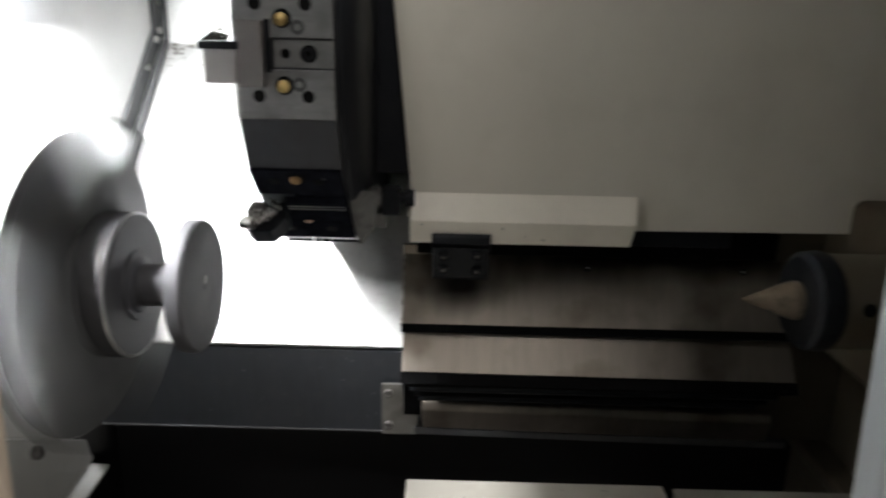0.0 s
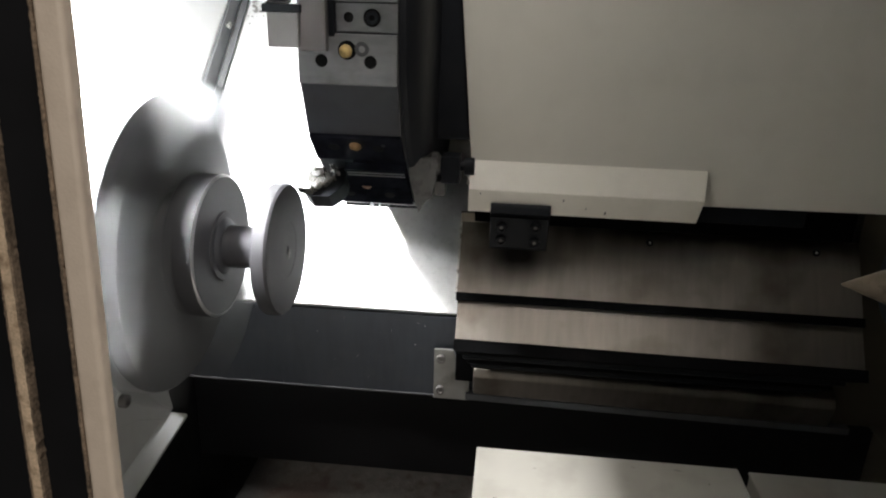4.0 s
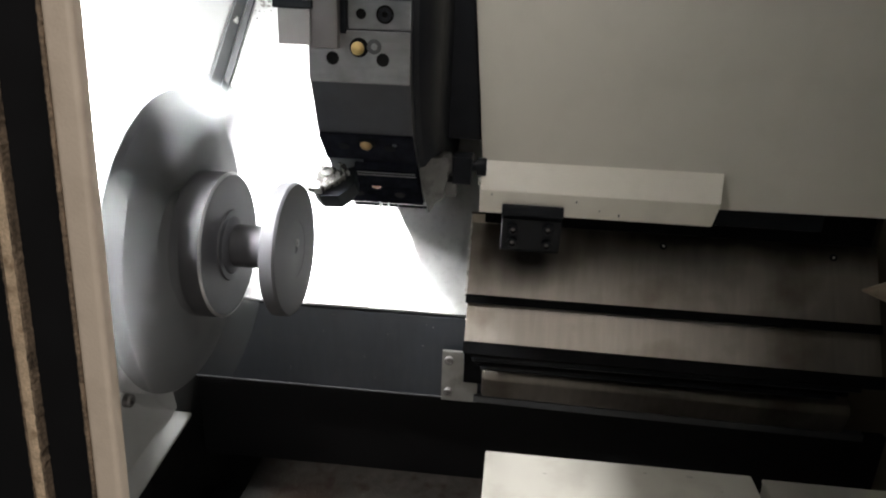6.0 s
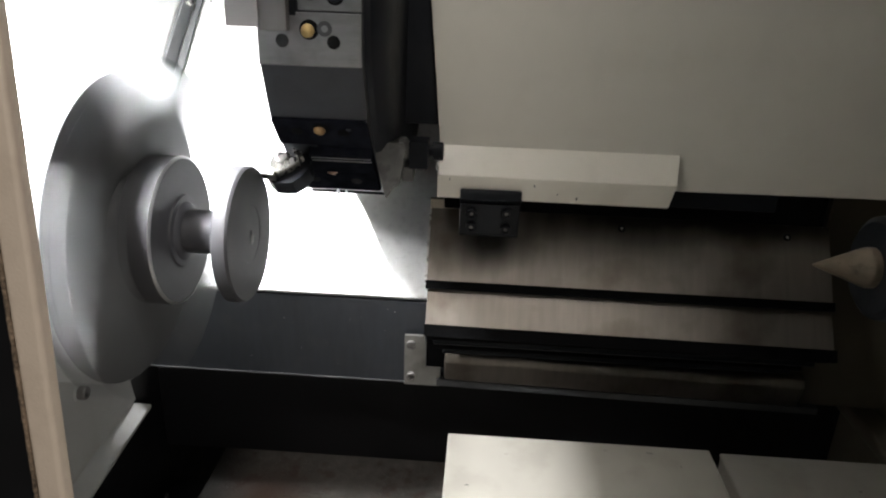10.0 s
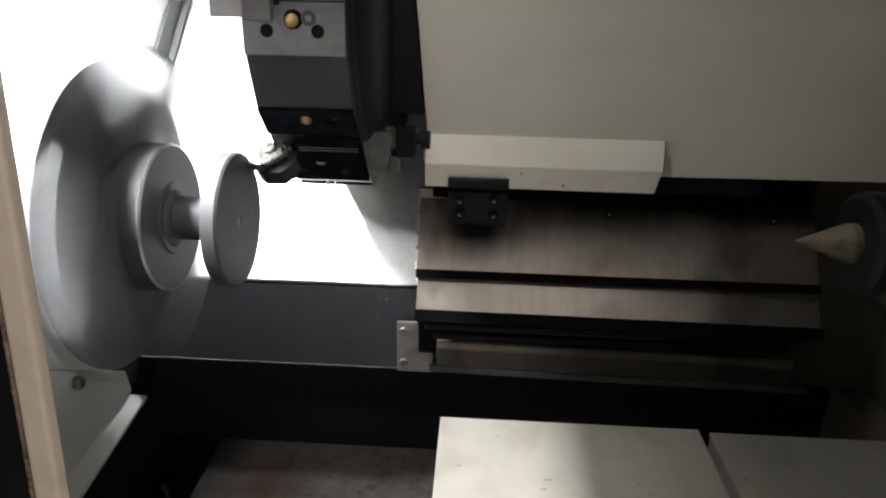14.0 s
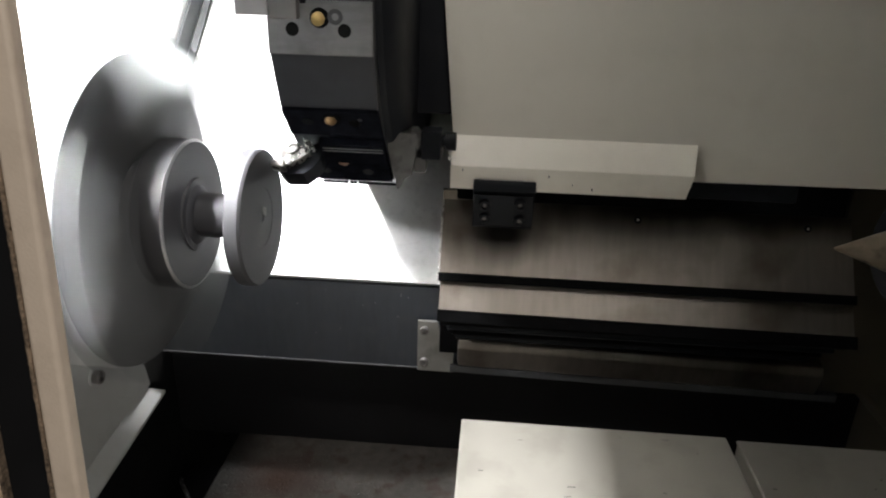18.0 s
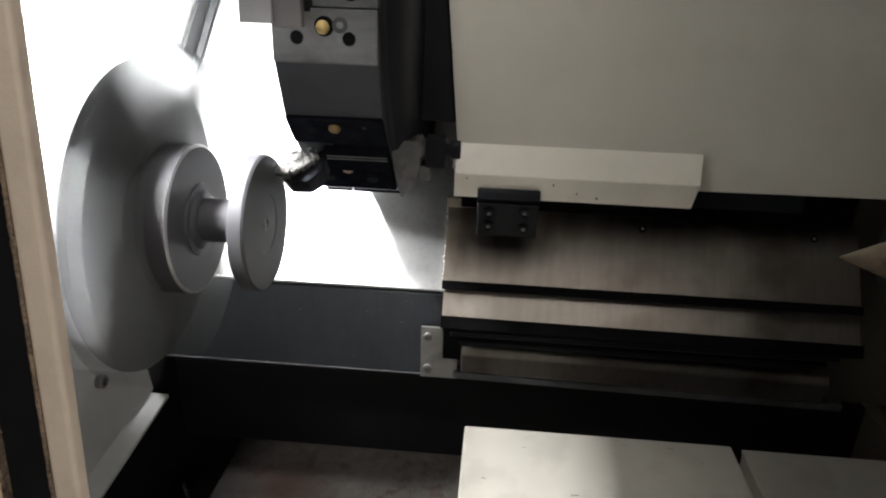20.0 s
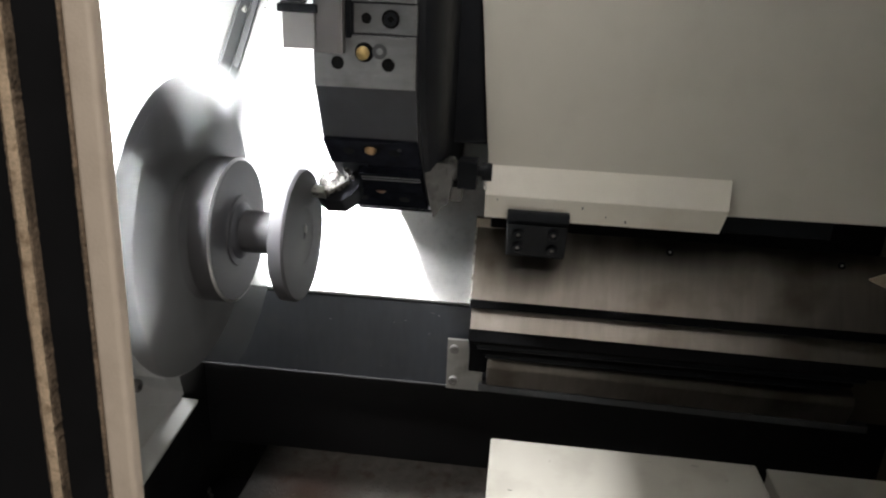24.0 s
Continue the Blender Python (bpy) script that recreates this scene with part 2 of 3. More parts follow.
SHOP_FLOOR = mat("workshop_concrete", (0.28, 0.27, 0.25), 0.7, vary=0.2, scale=5, bump=0.3, bump_scale=60)


# ---- builders ----
def thing(name, base, label, category, group="", kind=""):
    """An Empty at base, in millimetres."""
    ob = new(name)
    ob.empty_display_size = 0.02
    ob.matrix_world = spot(base)
    ob["base"] = tuple(float(v) for v in base)
    return tagged(ob, label, category, group, kind)


def spot(base, dx=0.0, dy=0.0, dz=0.0):
    return pose((base[0] + dx) / 1000, (base[1] + dy) / 1000, AXIS + (base[2] + dz) / 1000)


def part(name, bm, material, parent=None, label="", smooth=True, base=None):
    """Links a bmesh, in millimetres, as one mesh under a thing or a part."""
    at = Vector(base) if base is not None else Vector(parent["base"])
    bm.transform(Matrix.Scale(0.001, 4) @ Matrix.Translation(-at))
    bmesh.ops.recalc_face_normals(bm, faces=bm.faces)
    me = bpy.data.meshes.new(name)
    bm.to_mesh(me)
    bm.free()
    me.materials.append(material)
    if smooth:
        me.polygons.foreach_set("use_smooth", [True] * len(me.polygons))
        me.set_sharp_from_angle(angle=radians(32))
    ob = new(name, me)
    if smooth:
        weigh = ob.modifiers.new("weighted_normals", "WEIGHTED_NORMAL")
        weigh.keep_sharp = True
    ob["base"] = tuple(at)
    if parent is not None:
        ob.parent = parent
        if base is not None:
            ob.location = (at - Vector(parent["base"])) / 1000
    else:
        ob.matrix_world = spot(at)
    if label:
        ob["label"] = label
    return ob


def struct(name, bm, material, label, category):
    return tagged(part(name, bm, material, None, base=(0, 0, 0)), label, category, kind="structure")


def box(x0, x1, y0, y1, z0, z1, bevel=0.0, seg=2, bm=None):
    b = bmesh.new()
    bmesh.ops.create_cube(b, size=1)
    b.transform(Matrix.Translation(((x0 + x1) / 2, (y0 + y1) / 2, (z0 + z1) / 2)) @ Matrix.Diagonal((x1 - x0, y1 - y0, z1 - z0, 1)))
    if bevel:
        bmesh.ops.bevel(b, geom=b.edges[:], offset=bevel, segments=seg, profile=0.5, affect="EDGES")
    return join(bm, b)


def join(bm, b):
    if bm is None:
        return b
    me = bpy.data.meshes.new("tmp")
    b.to_mesh(me)
    b.free()
    bm.from_mesh(me)
    bpy.data.meshes.remove(me)
    return bm


def prism(points, x0, x1, bevel=0.0, bm=None, axis="x"):
    """A closed profile of (y, z), swept along x; with axis 'z' a profile of (x, y) swept along z, with 'y' one of (x, z) along y."""
    b = bmesh.new()
    place = {"x": lambda p, s: (s, p[0], p[1]), "y": lambda p, s: (p[0], s, p[1]), "z": lambda p, s: (p[0], p[1], s)}[axis]
    a = [b.verts.new(place(p, x0)) for p in points]
    c = [b.verts.new(place(p, x1)) for p in points]
    b.faces.new(a)
    b.faces.new(c[::-1])
    for i in range(len(points)):
        j = (i + 1) % len(points)
        b.faces.new((a[i], c[i], c[j], a[j]))
    bmesh.ops.recalc_face_normals(b, faces=b.faces)
    if bevel:
        bmesh.ops.bevel(b, geom=b.edges[:], offset=bevel, segments=2, profile=0.5, affect="EDGES")
    return join(bm, b)


def strip(points, thick):
    """The closed profile of a sheet of that thickness along an open line of points, thickened to its right side."""
    pts = [Vector(p) for p in points]
    off = []
    for i, p in enumerate(pts):
        d = ((pts[min(i + 1, len(pts) - 1)] - p).normalized() + (p - pts[max(i - 1, 0)]).normalized()).normalized()
        off.append(p + Vector((d.y, -d.x)) * thick)
    return [tuple(p) for p in pts] + [tuple(p) for p in reversed(off)]


def turned(profile, seg=64, centre=(0, 0), bm=None, closed=True):
    """A body turned about an axis along x, from a profile of (x, radius)."""
    b = bmesh.new()
    rings = []
    for x, r in profile:
        if r < 1e-6:
            rings.append([b.verts.new((x, centre[0], centre[1]))] * seg)
        else:
            rings.append([b.verts.new((x, centre[0] + r * math.cos(2 * math.pi * k / seg), centre[1] + r * math.sin(2 * math.pi * k / seg))) for k in range(seg)])
    for r0, r1 in zip(rings, rings[1:]):
        for k in range(seg):
            j = (k + 1) % seg
            vs = list(dict.fromkeys((r0[k], r0[j], r1[j], r1[k])))
            if len(vs) > 2:
                b.faces.new(vs)
    for r in (rings[0], rings[-1]):
        if closed and len(set(r)) > 2:
            b.faces.new(r)
    return join(bm, b)


def stud(at, normal, radius, height, seg=20, socket=0.55, depth=0.6, dome=0.15, bm=None):
    """A cap screw standing at a place, with a hollow in its head."""
    p = [(0, radius), (height * (1 - dome), radius), (height, radius * (1 - dome)), (height, radius * socket), (height * (1 - depth), radius * socket * 0.95), (height * (1 - depth), 0)]
    b = turned(p, seg)
    q = Vector((1, 0, 0)).rotation_difference(Vector(normal).normalized())
    b.transform(Matrix.Translation(at) @ q.to_matrix().to_4x4())
    return join(bm, b)


def rod(a, b_, r, seg=14, bm=None, r2=None):
    a, b_ = Vector(a), Vector(b_)
    b = turned([(0, 0), (0, r), ((b_ - a).length, r2 or r), ((b_ - a).length, 0)], seg)
    q = Vector((1, 0, 0)).rotation_difference((b_ - a).normalized())
    b.transform(Matrix.Translation(a) @ q.to_matrix().to_4x4())
    return join(bm, b)


# ---- enclosure ----
LEFT = -178
FLOOR_Z = -330
struct("wall_left_foot", box(LEFT - 20, LEFT - 1, -240, 470, -1050, -197), SHADE_BLACK, "black wall foot under the headstock, shade put into its colour", "machine wall")
struct("wall_left", box(LEFT - 20, LEFT, -240, 470, -196, 620), WALL_PAINT, "pale grey enamelled sheet wall beside the spindle", "machine wall")
KNEE_Y, KNEE_Z = 409, 157
FACE_Y, FACE_TOP, FACE_BOT = 132, -104, -192
struct("wall_back", box(LEFT, 447, KNEE_Y, KNEE_Y + 6, KNEE_Z, 620), BED_SHEET, "upright galvanised sheet at the back of the machine", "machine wall")
bed_sheet = struct("bed_sheet", prism(strip([(FACE_Y, FACE_TOP), (KNEE_Y + 3, KNEE_Z)], 5), LEFT, 447), BED_SHEET, "bright galvanised sheet sloping down over the slant bed", "bed cover")
bed_face = struct("bed_face", box(LEFT, 447, FACE_Y + 0.5, FACE_Y + 9, FACE_BOT, FACE_TOP - 4.5, 1.2), BED_FACE, "dark painted upright face under the bed sheet", "bed front")
# paler strip added for the highlight line along the face's foot
part("hem", box(LEFT, 447, FACE_Y - 1.5, FACE_Y + 0.4, FACE_BOT - 0.5, FACE_BOT + 1.0, 0.4), HEM_GREY, bed_face, "grey hem standing in for the highlight along the lower edge")
struct("bed_recess", box(LEFT, 560, 192, 205, FLOOR_Z, FACE_BOT - 0.5), SHADE_BLACK, "black wall set back under the bed, shade put into its colour", "machine bed")
struct("bed_underside", box(LEFT, 560, FACE_Y + 9.5, 205, FACE_BOT, FACE_BOT + 8), SHADE_BLACK, "black underside of the machine bed", "machine bed")
struct("pan_floor", box(-112, 560, -240, 205, FLOOR_Z - 10, FLOOR_Z, 3), PAN_FLOOR, "rust-stained floor of the chip pan, left-hand shade put into its colour", "chip pan")
# lowered black floor, put in for the shade on the pan's left
struct("pan_shade_floor", box(LEFT - 160, -112.5, -240, 205, FLOOR_Z - 90, FLOOR_Z - 60), SHADE_BLACK, "black floor put in for the shade beside the chip pan", "chip pan")
struct("wall_back_end", box(447.2, 535, FACE_Y + 2, FACE_Y + 12, FACE_BOT + 1, 439, 1.0), DIM_BROWN, "dimmed brown upright panel behind the tailstock", "machine wall")
struct("side_ledge", box(507, 534.5, -200, 191, -206, -193.5, 4, 3), DIM_BROWN, "dimmed brown ledge at the tailstock end of the pan", "machine ledge")
struct("wall_right", box(535, 550, -240, 470, -400, 620), DIM_BROWN, "dimmed brown enamelled wall at the tailstock end", "machine wall")
struct("roof", box(LEFT, 550, -240, 470, 440, 452), WHITE_PAINT, "white roof panel of the enclosure", "machine roof")
struct("front_apron", box(LEFT - 160, 550, -245, -232, -1050, -190), CREAM_PAINT, "cream apron panel under the door opening", "machine panel")
struct("front_header", box(-900, 1200, -245, -232, 380, 750), CREAM_PAINT, "cream header panel above the door opening", "machine panel")

rnd = np.random.default_rng(12)
spots = bmesh.new()
slope_dir = Vector((0, KNEE_Y - FACE_Y, KNEE_Z - FACE_TOP)).normalized()
for i in range(34):
    u, v = abs(rnd.normal(0, 24)) + 3, abs(rnd.normal(0, 26)) + 4
    c = Vector((LEFT + 12 + u, KNEE_Y, KNEE_Z)) - slope_dir * v + Vector((0, -slope_dir.z, slope_dir.y)) * 2.3
    q = rnd.uniform(0.5, 2.6) * (1.3 if v < 20 else 0.6)
    vs = [spots.verts.new(c + Vector((q * k * math.cos(a), 0, 0)) + slope_dir * q * k * math.sin(a))
          for a, k in [(math.pi * 2 * j / 9, rnd.uniform(0.6, 1.2)) for j in range(9)]]
    spots.faces.new(vs)
part("oil_spots", spots, SPOT_GREY, bed_sheet, "dark oil spots", smooth=False)

flecks = bmesh.new()
for i in range(24):
    fx, fz, q = rnd.uniform(-60, 112), rnd.uniform(FACE_BOT + 2, FACE_TOP - 8), rnd.uniform(0.2, 0.55)
    if i % 3 == 0:
        fz = FACE_BOT + rnd.uniform(0, 1.5)
    b = bmesh.new()
    bmesh.ops.create_icosphere(b, subdivisions=1, radius=q)
    b.transform(Matrix.Translation((fx, FACE_Y - 0.2, fz)) @ Matrix.Diagonal((rnd.uniform(0.7, 1.8), 0.6, rnd.uniform(0.6, 1.3), 1)))
    join(flecks, b)
tagged(part("splashes", flecks, COOLANT_FLECK, bed_face, "dried splashes and chips"), kind="stuff")

# corner strip along the left wall, following the bed sheet and the back wall
trim = thing("corner_trim", (LEFT, KNEE_Y, KNEE_Z), "dark steel corner strip screwed along the left wall", "corner strip", kind="structure")
slope = math.atan2(KNEE_Z - FACE_TOP, KNEE_Y - FACE_Y)
part("strip", prism(strip([(FACE_Y + 40, FACE_TOP + 46), (KNEE_Y - 3, KNEE_Z + 6), (KNEE_Y - 3, 438)], -24), LEFT + 0.5, LEFT + 4, 0.5), TRIM_GREY, trim)
part("strip_lip", prism(strip([(FACE_Y + 58, FACE_TOP + 62), (KNEE_Y - 3, KNEE_Z + 4), (KNEE_Y - 3, 438)], 4), LEFT + 4, LEFT + 11, 0.4), TRIM_GREY, trim)
for s in (-190, -60, -16, 14, 46, 120, 200):
    if s < 0:
        at = (LEFT + 4, KNEE_Y - 13 + s * math.cos(slope), KNEE_Z + 15 + s * math.sin(slope))
    else:
        at = (LEFT + 4, KNEE_Y - 14, KNEE_Z + s)
    part("screw", stud(at, (1, 0, 0), 4, 3), BRIGHT_STEEL, trim)

# ---- headstock casing under the chuck ----
hs = thing("headstock_casing", (LEFT, 0, -270), "light grey painted headstock casing with a bolted flange", "headstock")
part("casing", prism([(-190, -268), (126, -268), (134, -233), (129, -208), (25, -144), (-190, -40)], LEFT - 60, LEFT + 1, 0.8), GREY_PAINT, hs)
part("upper_ledge", prism([(-190, -40), (25, -144), (129, -208), (134, -233), (118, -236), (72, -206), (25, -188), (-190, -150)], LEFT - 2, LEFT + 4.5, 0.8), GREY_PAINT, hs, "raised border of the casing")
b = prism([(LEFT - 1, -234), (LEFT + 2, -236), (LEFT + 14, -246), (LEFT + 14, -250), (LEFT - 1, -252)], -190, 128, 0.6, axis="y")
for v in b.verts:
    v.co.z -= (117 - v.co.y) * 0.12
    if v.co.y > 0:
        v.co.y += (v.co.x - LEFT) * 1.1
part("flange", b, GREY_PAINT, hs, "sloping drip lip")
part("bolt", stud((LEFT + 4, 48, -170), (1, 0, 0), 6, 8), HOLDER_STEEL, hs, "oily hexagon bolt")
part("bolt_washer", stud((LEFT + 4.2, 48, -170), (1, 0, 0), 8, 1.5, socket=0.7), GREY_PAINT, hs)
part("bolt", stud((LEFT + 4, -110, -110), (1, 0, 0), 6.5, 7), BLACK_OXIDE, hs, "oily hexagon bolt")
hose = thing("drain_hose", (-158, 147, FLOOR_Z - 60), "thin wet hose lying beside the chip pan", "hose")
b = rod((-196, 198, FLOOR_Z - 57), (-158, 147, FLOOR_Z - 57), 2.6)
rod((-158, 147, FLOOR_Z - 57), (-116, 88, FLOOR_Z - 57), 2.6, bm=b)
part("tube", b, WET_HOSE, hose)

# ---- chuck and work, which turn ----
chuck = thing("lathe_chuck", (-130, 0, 0), "grey steel three-jaw lathe chuck, spinning", "chuck")
part("body", turned([(-176, 60), (-176, 103), (-173, 106), (-80.5, 106), (-79.6, 105.4)], 96, closed=False), RIM_STEEL, chuck, "pale steel chuck rim, lit side put into its colour")
part("face", turned([(-80, 105.3), (-79.2, 105), (-79, 104), (-79, 40), (-84, 36), (-84, 20), (-84, 0)], 96, closed=False), CHUCK_STEEL, chuck, "dark grey chuck face, its shade put into the colour")
part("nose_ring", turned([(-79.5, 38), (-73, 38), (-71, 36), (-71, 27), (-77, 25)], 64, closed=False), CHUCK_STEEL, chuck, "dark inner ring")
for k in range(3):
    m = Matrix.Rotation(radians(120 * k + 20), 4, "X")
    b = prism([(-28, 34), (28, 34), (36, 60), (36, 108), (19, 114), (0, 116), (-19, 114), (-36, 108), (-36, 60)], -79.2, -68, 0.8)
    b.transform(m)
    jaw = part("jaw", b, JAW_STEEL, chuck, "hardened steel master jaw")
    b = prism([(-16, 50.7), (16, 50.7), (35.5, 64), (35.5, 108), (19, 114), (0, 116), (-19, 114), (-35.5, 108), (-35.5, 64)], -68.2, -59, 0.8)
    b.transform(m)
    part("jaw_step", b, JAW_STEEL, jaw, "stepped top of the jaw")
    b = box(-79.5, -78.5, -6, 6, 42, 97)
    b.transform(Matrix.Rotation(radians(120 * k + 80), 4, "X"))
    part("face_groove", b, CHUCK_STEEL, chuck)

work = thing("workpiece", (-20, 0, 0), "bare turned aluminium spool gripped in the chuck, spinning", "workpiece")
part("rear_flange", turned([(-67, 16), (-67, 49.5), (-66, 50.6), (-47, 50.6), (-46, 49.8), (-45.6, 48.6), (-45.6, 25), (-45, 24.3), (-44.2, 24.3), (-43.8, 20), (-43, 19.4), (-42, 17), (-41, 14)], 96), ALUMINIUM, work)
# brighter ring that puts the chamfer's highlight into the colour
part("bright_edge", turned([(-46.9, 50.4), (-46.9, 50.75), (-46.2, 50.3), (-45.75, 49.6), (-45.5, 48.9), (-46, 48.6)], 96, closed=False), EDGE_STEEL, work, "bright ring standing in for the chamfer's highlight")
part("neck", turned([(-41, 15), (-9, 15)], 64), ALUMINIUM, work)
part("tinted_band", turned([(-20, 14.5), (-20, 15.3), (-11, 15.3), (-11, 14.5)], 48, closed=False), TINTED, work, "reddish heat-tinted band")
part("front_disc", turned([(-9.5, 13), (-9.5, 45.4), (-8.7, 46.4), (-0.8, 46.4), (1, 45.2), (1, 20), (0.75, 19.6), (0.75, 3), (0, 2), (0, 0)], 96), ALUMINIUM, work)
part("centre_mark", stud((0.6, 4.5, -2), (1, 0, 0), 2.8, 0.9, 12, 0.4), HOLDER_STEEL, work, "bright centre mark")

# ---- turret, which slides ----
TY, TZ, APO, HALF = 160, 152, 164, 46
TX0, TX1 = 12, 77.5
turret = thing("tool_turret", (46, TY, TZ), "blackened steel octagonal tool turret with brass coolant nozzles", "turret")
prof = []
for k in range(8):
    a = radians(180 + 45 * k)
    n, s = Vector((math.cos(a), math.sin(a))), Vector((-math.sin(a), math.cos(a)))
    c = Vector((TY, TZ)) + n * APO
    prof += [tuple(c - s * HALF), tuple(c + s * HALF)]
part("drum", prism(prof, TX0, TX1, 1.2), DRUM_STEEL, turret)
part("drum_rim", turned([(TX1 - 0.5, 60), (TX1 - 0.5, 160), (TX1 + 4, 159), (TX1 + 10, 153), (TX1 + 15, 142), (TX1 + 17, 60)], 96, (TY, TZ)), TURRET_BLACK, turret)
part("housing", box(TX1 + 2, 132, 98, 240, 50, 420, 3), TURRET_BLACK, turret, "oily black turret housing")


def station(k, x_shift=0.0):
    """The frame of one flat of the drum: out along z, across along y."""
    a = 180 + 45 * k
    return Matrix.Translation((0, TY, TZ)) @ Matrix.Rotation(radians(a - 90), 4, "X") @ Matrix.Translation((0, 0, APO))


for k in (-1, 0, 1, 2):
    m = station(k)
    for s in (-1, 1):
        # inner and outer edge, hole line and nozzle line of each pad, across the flat
        y0, y1, hole_y, nz = (16, HALF - 0.6, 33, 26) if s > 0 else (-48, -16, -33, -26)
        if k == 0 and s > 0:
            y0, hole_y, nz = 3.5, 24.3, 15.5
        if k == 1:
            nz = 36.5 if s > 0 else -17
        b = box(TX0 + 0.5, TX1 - 0.5, y0, y1, -2, 2.6, 0.8)
        # lower stations carry their shade in blacker pads and darker brass
        b.transform(m)
        pad = part("clamp_pad", b, (FACE_STEEL, FACE_STEEL, SHADED_STEEL, SHADED_STEEL)[k + 1], turret, "ground steel clamp pad with stains" if k < 1 else "black clamp pad, its shade put into the colour")
        for x in (TX0 + 16, TX0 + 48):
            c = turned([(2, 0), (2, 4.1), (2.75, 4.1), (2.8, 3.8), (2.8, 0)], 20)
            c.transform(m @ Matrix.Translation((x, hole_y, 0)) @ Matrix.Rotation(radians(-90), 4, "Y"))
            part("bolt_hole", c, HOLE_DARK, pad, "dark disc standing in for a bolt hole")
        b = turned([(2, 0), (2, 6.0), (2.75, 6.0), (2.8, 5.6), (2.8, 0)], 24)
        b.transform(m @ Matrix.Translation((TX0 + 33, nz, 0)) @ Matrix.Rotation(radians(-90), 4, "Y"))
        part("nozzle_seat", b, HOLE_DARK, pad)
        b = bmesh.new()
        bmesh.ops.create_uvsphere(b, u_segments=20, v_segments=12, radius=4.3)
        for v in b.verts:
            if (v.co - Vector((-1.5, -2.6, 3.2))).length < 2.4:
                v.co -= Vector((0.3, 0.5, 1.0))
        b.transform(m @ Matrix.Translation((TX0 + 32, nz - 0.6, 2.2)))
        part("coolant_nozzle", b, BRASS if k < 1 else (SHADED_BRASS if s > 0 else COPPER), pad, "round brass coolant nozzle")
        if k < 1:
            c = turned([(2.4, 2.0), (2.9, 2.2), (3.1, 3.9), (2.9, 4.6), (2.4, 4.7)], 24)
            c.transform(m @ Matrix.Translation((TX0 + 42.5, nz + 0.8 - (6 if k == 0 and s > 0 else 0), 0)) @ Matrix.Rotation(radians(-90), 4, "Y"))
            part("grub_screw", c, TRIM_GREY, pad, "worn ring of a grub screw")
        else:
            c = turned([(2.4, 0), (2.9, 0.6), (2.9, 1.5), (2.4, 1.7)], 16)
            c.transform(m @ Matrix.Translation((TX0 + 52, nz + 0.8, 0)) @ Matrix.Rotation(radians(-90), 4, "Y"))
            part("grub_screw", c, DRUM_STEEL, pad, "small oily grub screw")
    b = box(TX0 + 26, TX1 - 0.3, -15, 2.6 if k == 0 else 14, -4, 1.2, 0.6)
    b.transform(m)
    wedge = part("clamp_wedge", b, FACE_STEEL if k < 1 else SHADED_STEEL, turret, "steel clamping wedge in the slot")
    wy = -6 if k == 0 else 0
    for x, r in ((TX0 + 34, 3.2), (TX0 + 49, 5.6)):
        c = turned([(0.5, 0), (0.5, r), (1.35, r), (1.4, r * 0.9), (1.4, 0)], 20)
        c.transform(m @ Matrix.Translation((x, wy, 0)) @ Matrix.Rotation(radians(-90), 4, "Y"))
        hole = part("wedge_screw", c, HOLE_DARK, wedge)
        if r > 5:
            c = turned([(1.2, r * 0.75), (1.9, r * 0.7), (1.9, r * 0.4), (1.2, r * 0.35)], 20)
            c.transform(m @ Matrix.Translation((x, wy, 0)) @ Matrix.Rotation(radians(-90), 4, "Y"))
            part("screw_head", c, BLACK_OXIDE, hole)

# upper tool: a square-shank turning tool clamped across the front flat
upper = thing("turning_tool", (20, 0, 153), "grey square-shank turning tool clamped in the turret", "cutting tool", "turning tools")
m = station(0)
b = box(TX0 + 4, TX0 + 21, -27, 14, -6, 9, 0.7)
b.transform(m)
part("shank", b, HOLDER_STEEL, upper)
# black strip put in for the dark gap between shank and wedge
b = box(TX0 + 21.2, TX0 + 25, -18, 15, -6, 3.2, 0.5)
b.transform(m)
part("slot_fill", b, BLACK_OXIDE, upper, "black strip standing in for the dark slot beside the shank")
b = box(TX0 + 1, TX0 + 6, 13, 17, 0, 5, 0.5)
b.transform(m)
part("stop", b, FACE_STEEL, upper, "small steel stop")
b = box(-4, TX0 + 4, -25, -4, 0.5, 10.5, 0.6)
b.transform(m)
part("head", b, HEAD_STEEL, upper, "paler ground tool head")
b = box(-7, 18, -4, 1, 0, 11, 0.8)
b.transform(m)
part("insert_seat", b, BLACK_OXIDE, upper)
b = prism([(-6, 1.2), (9, 1.2), (11, 5), (2, 7), (-1, 5)], 1, 9, 0.5, axis="z")
b.transform(m)
part("insert", b, CARBIDE, upper, "bright carbide insert")
b = stud((5, 7, 5), (0, 1, 0), 3, 2, 16)
b.transform(m)
part("insert_screw", b, BRIGHT_STEEL, upper)

# lower tool: the one that cuts
lower = thing("turning_tool", (20, 35, 30), "dark turning tool with a carbide insert cutting the work", "cutting tool", "turning tools")
m = station(1)
b = prism([(2, 22), (8, 27), (22, 26.5), (28, 21), (32, 14), (32, 1), (28, 1), (20, 5)], -14, 3, 0.9, axis="y")
b.transform(m)
part("holder", b, BLACK_OXIDE, lower)
b = prism([(4, 14), (7.4, 5), (17, 5.5), (26.5, 12.5), (20, 18.5), (11.5, 24), (6, 23)], 3, 10.5, 1.6, axis="y")
b.transform(m)
part("clamp", b, CARBIDE, lower, "polished grey clamp face")
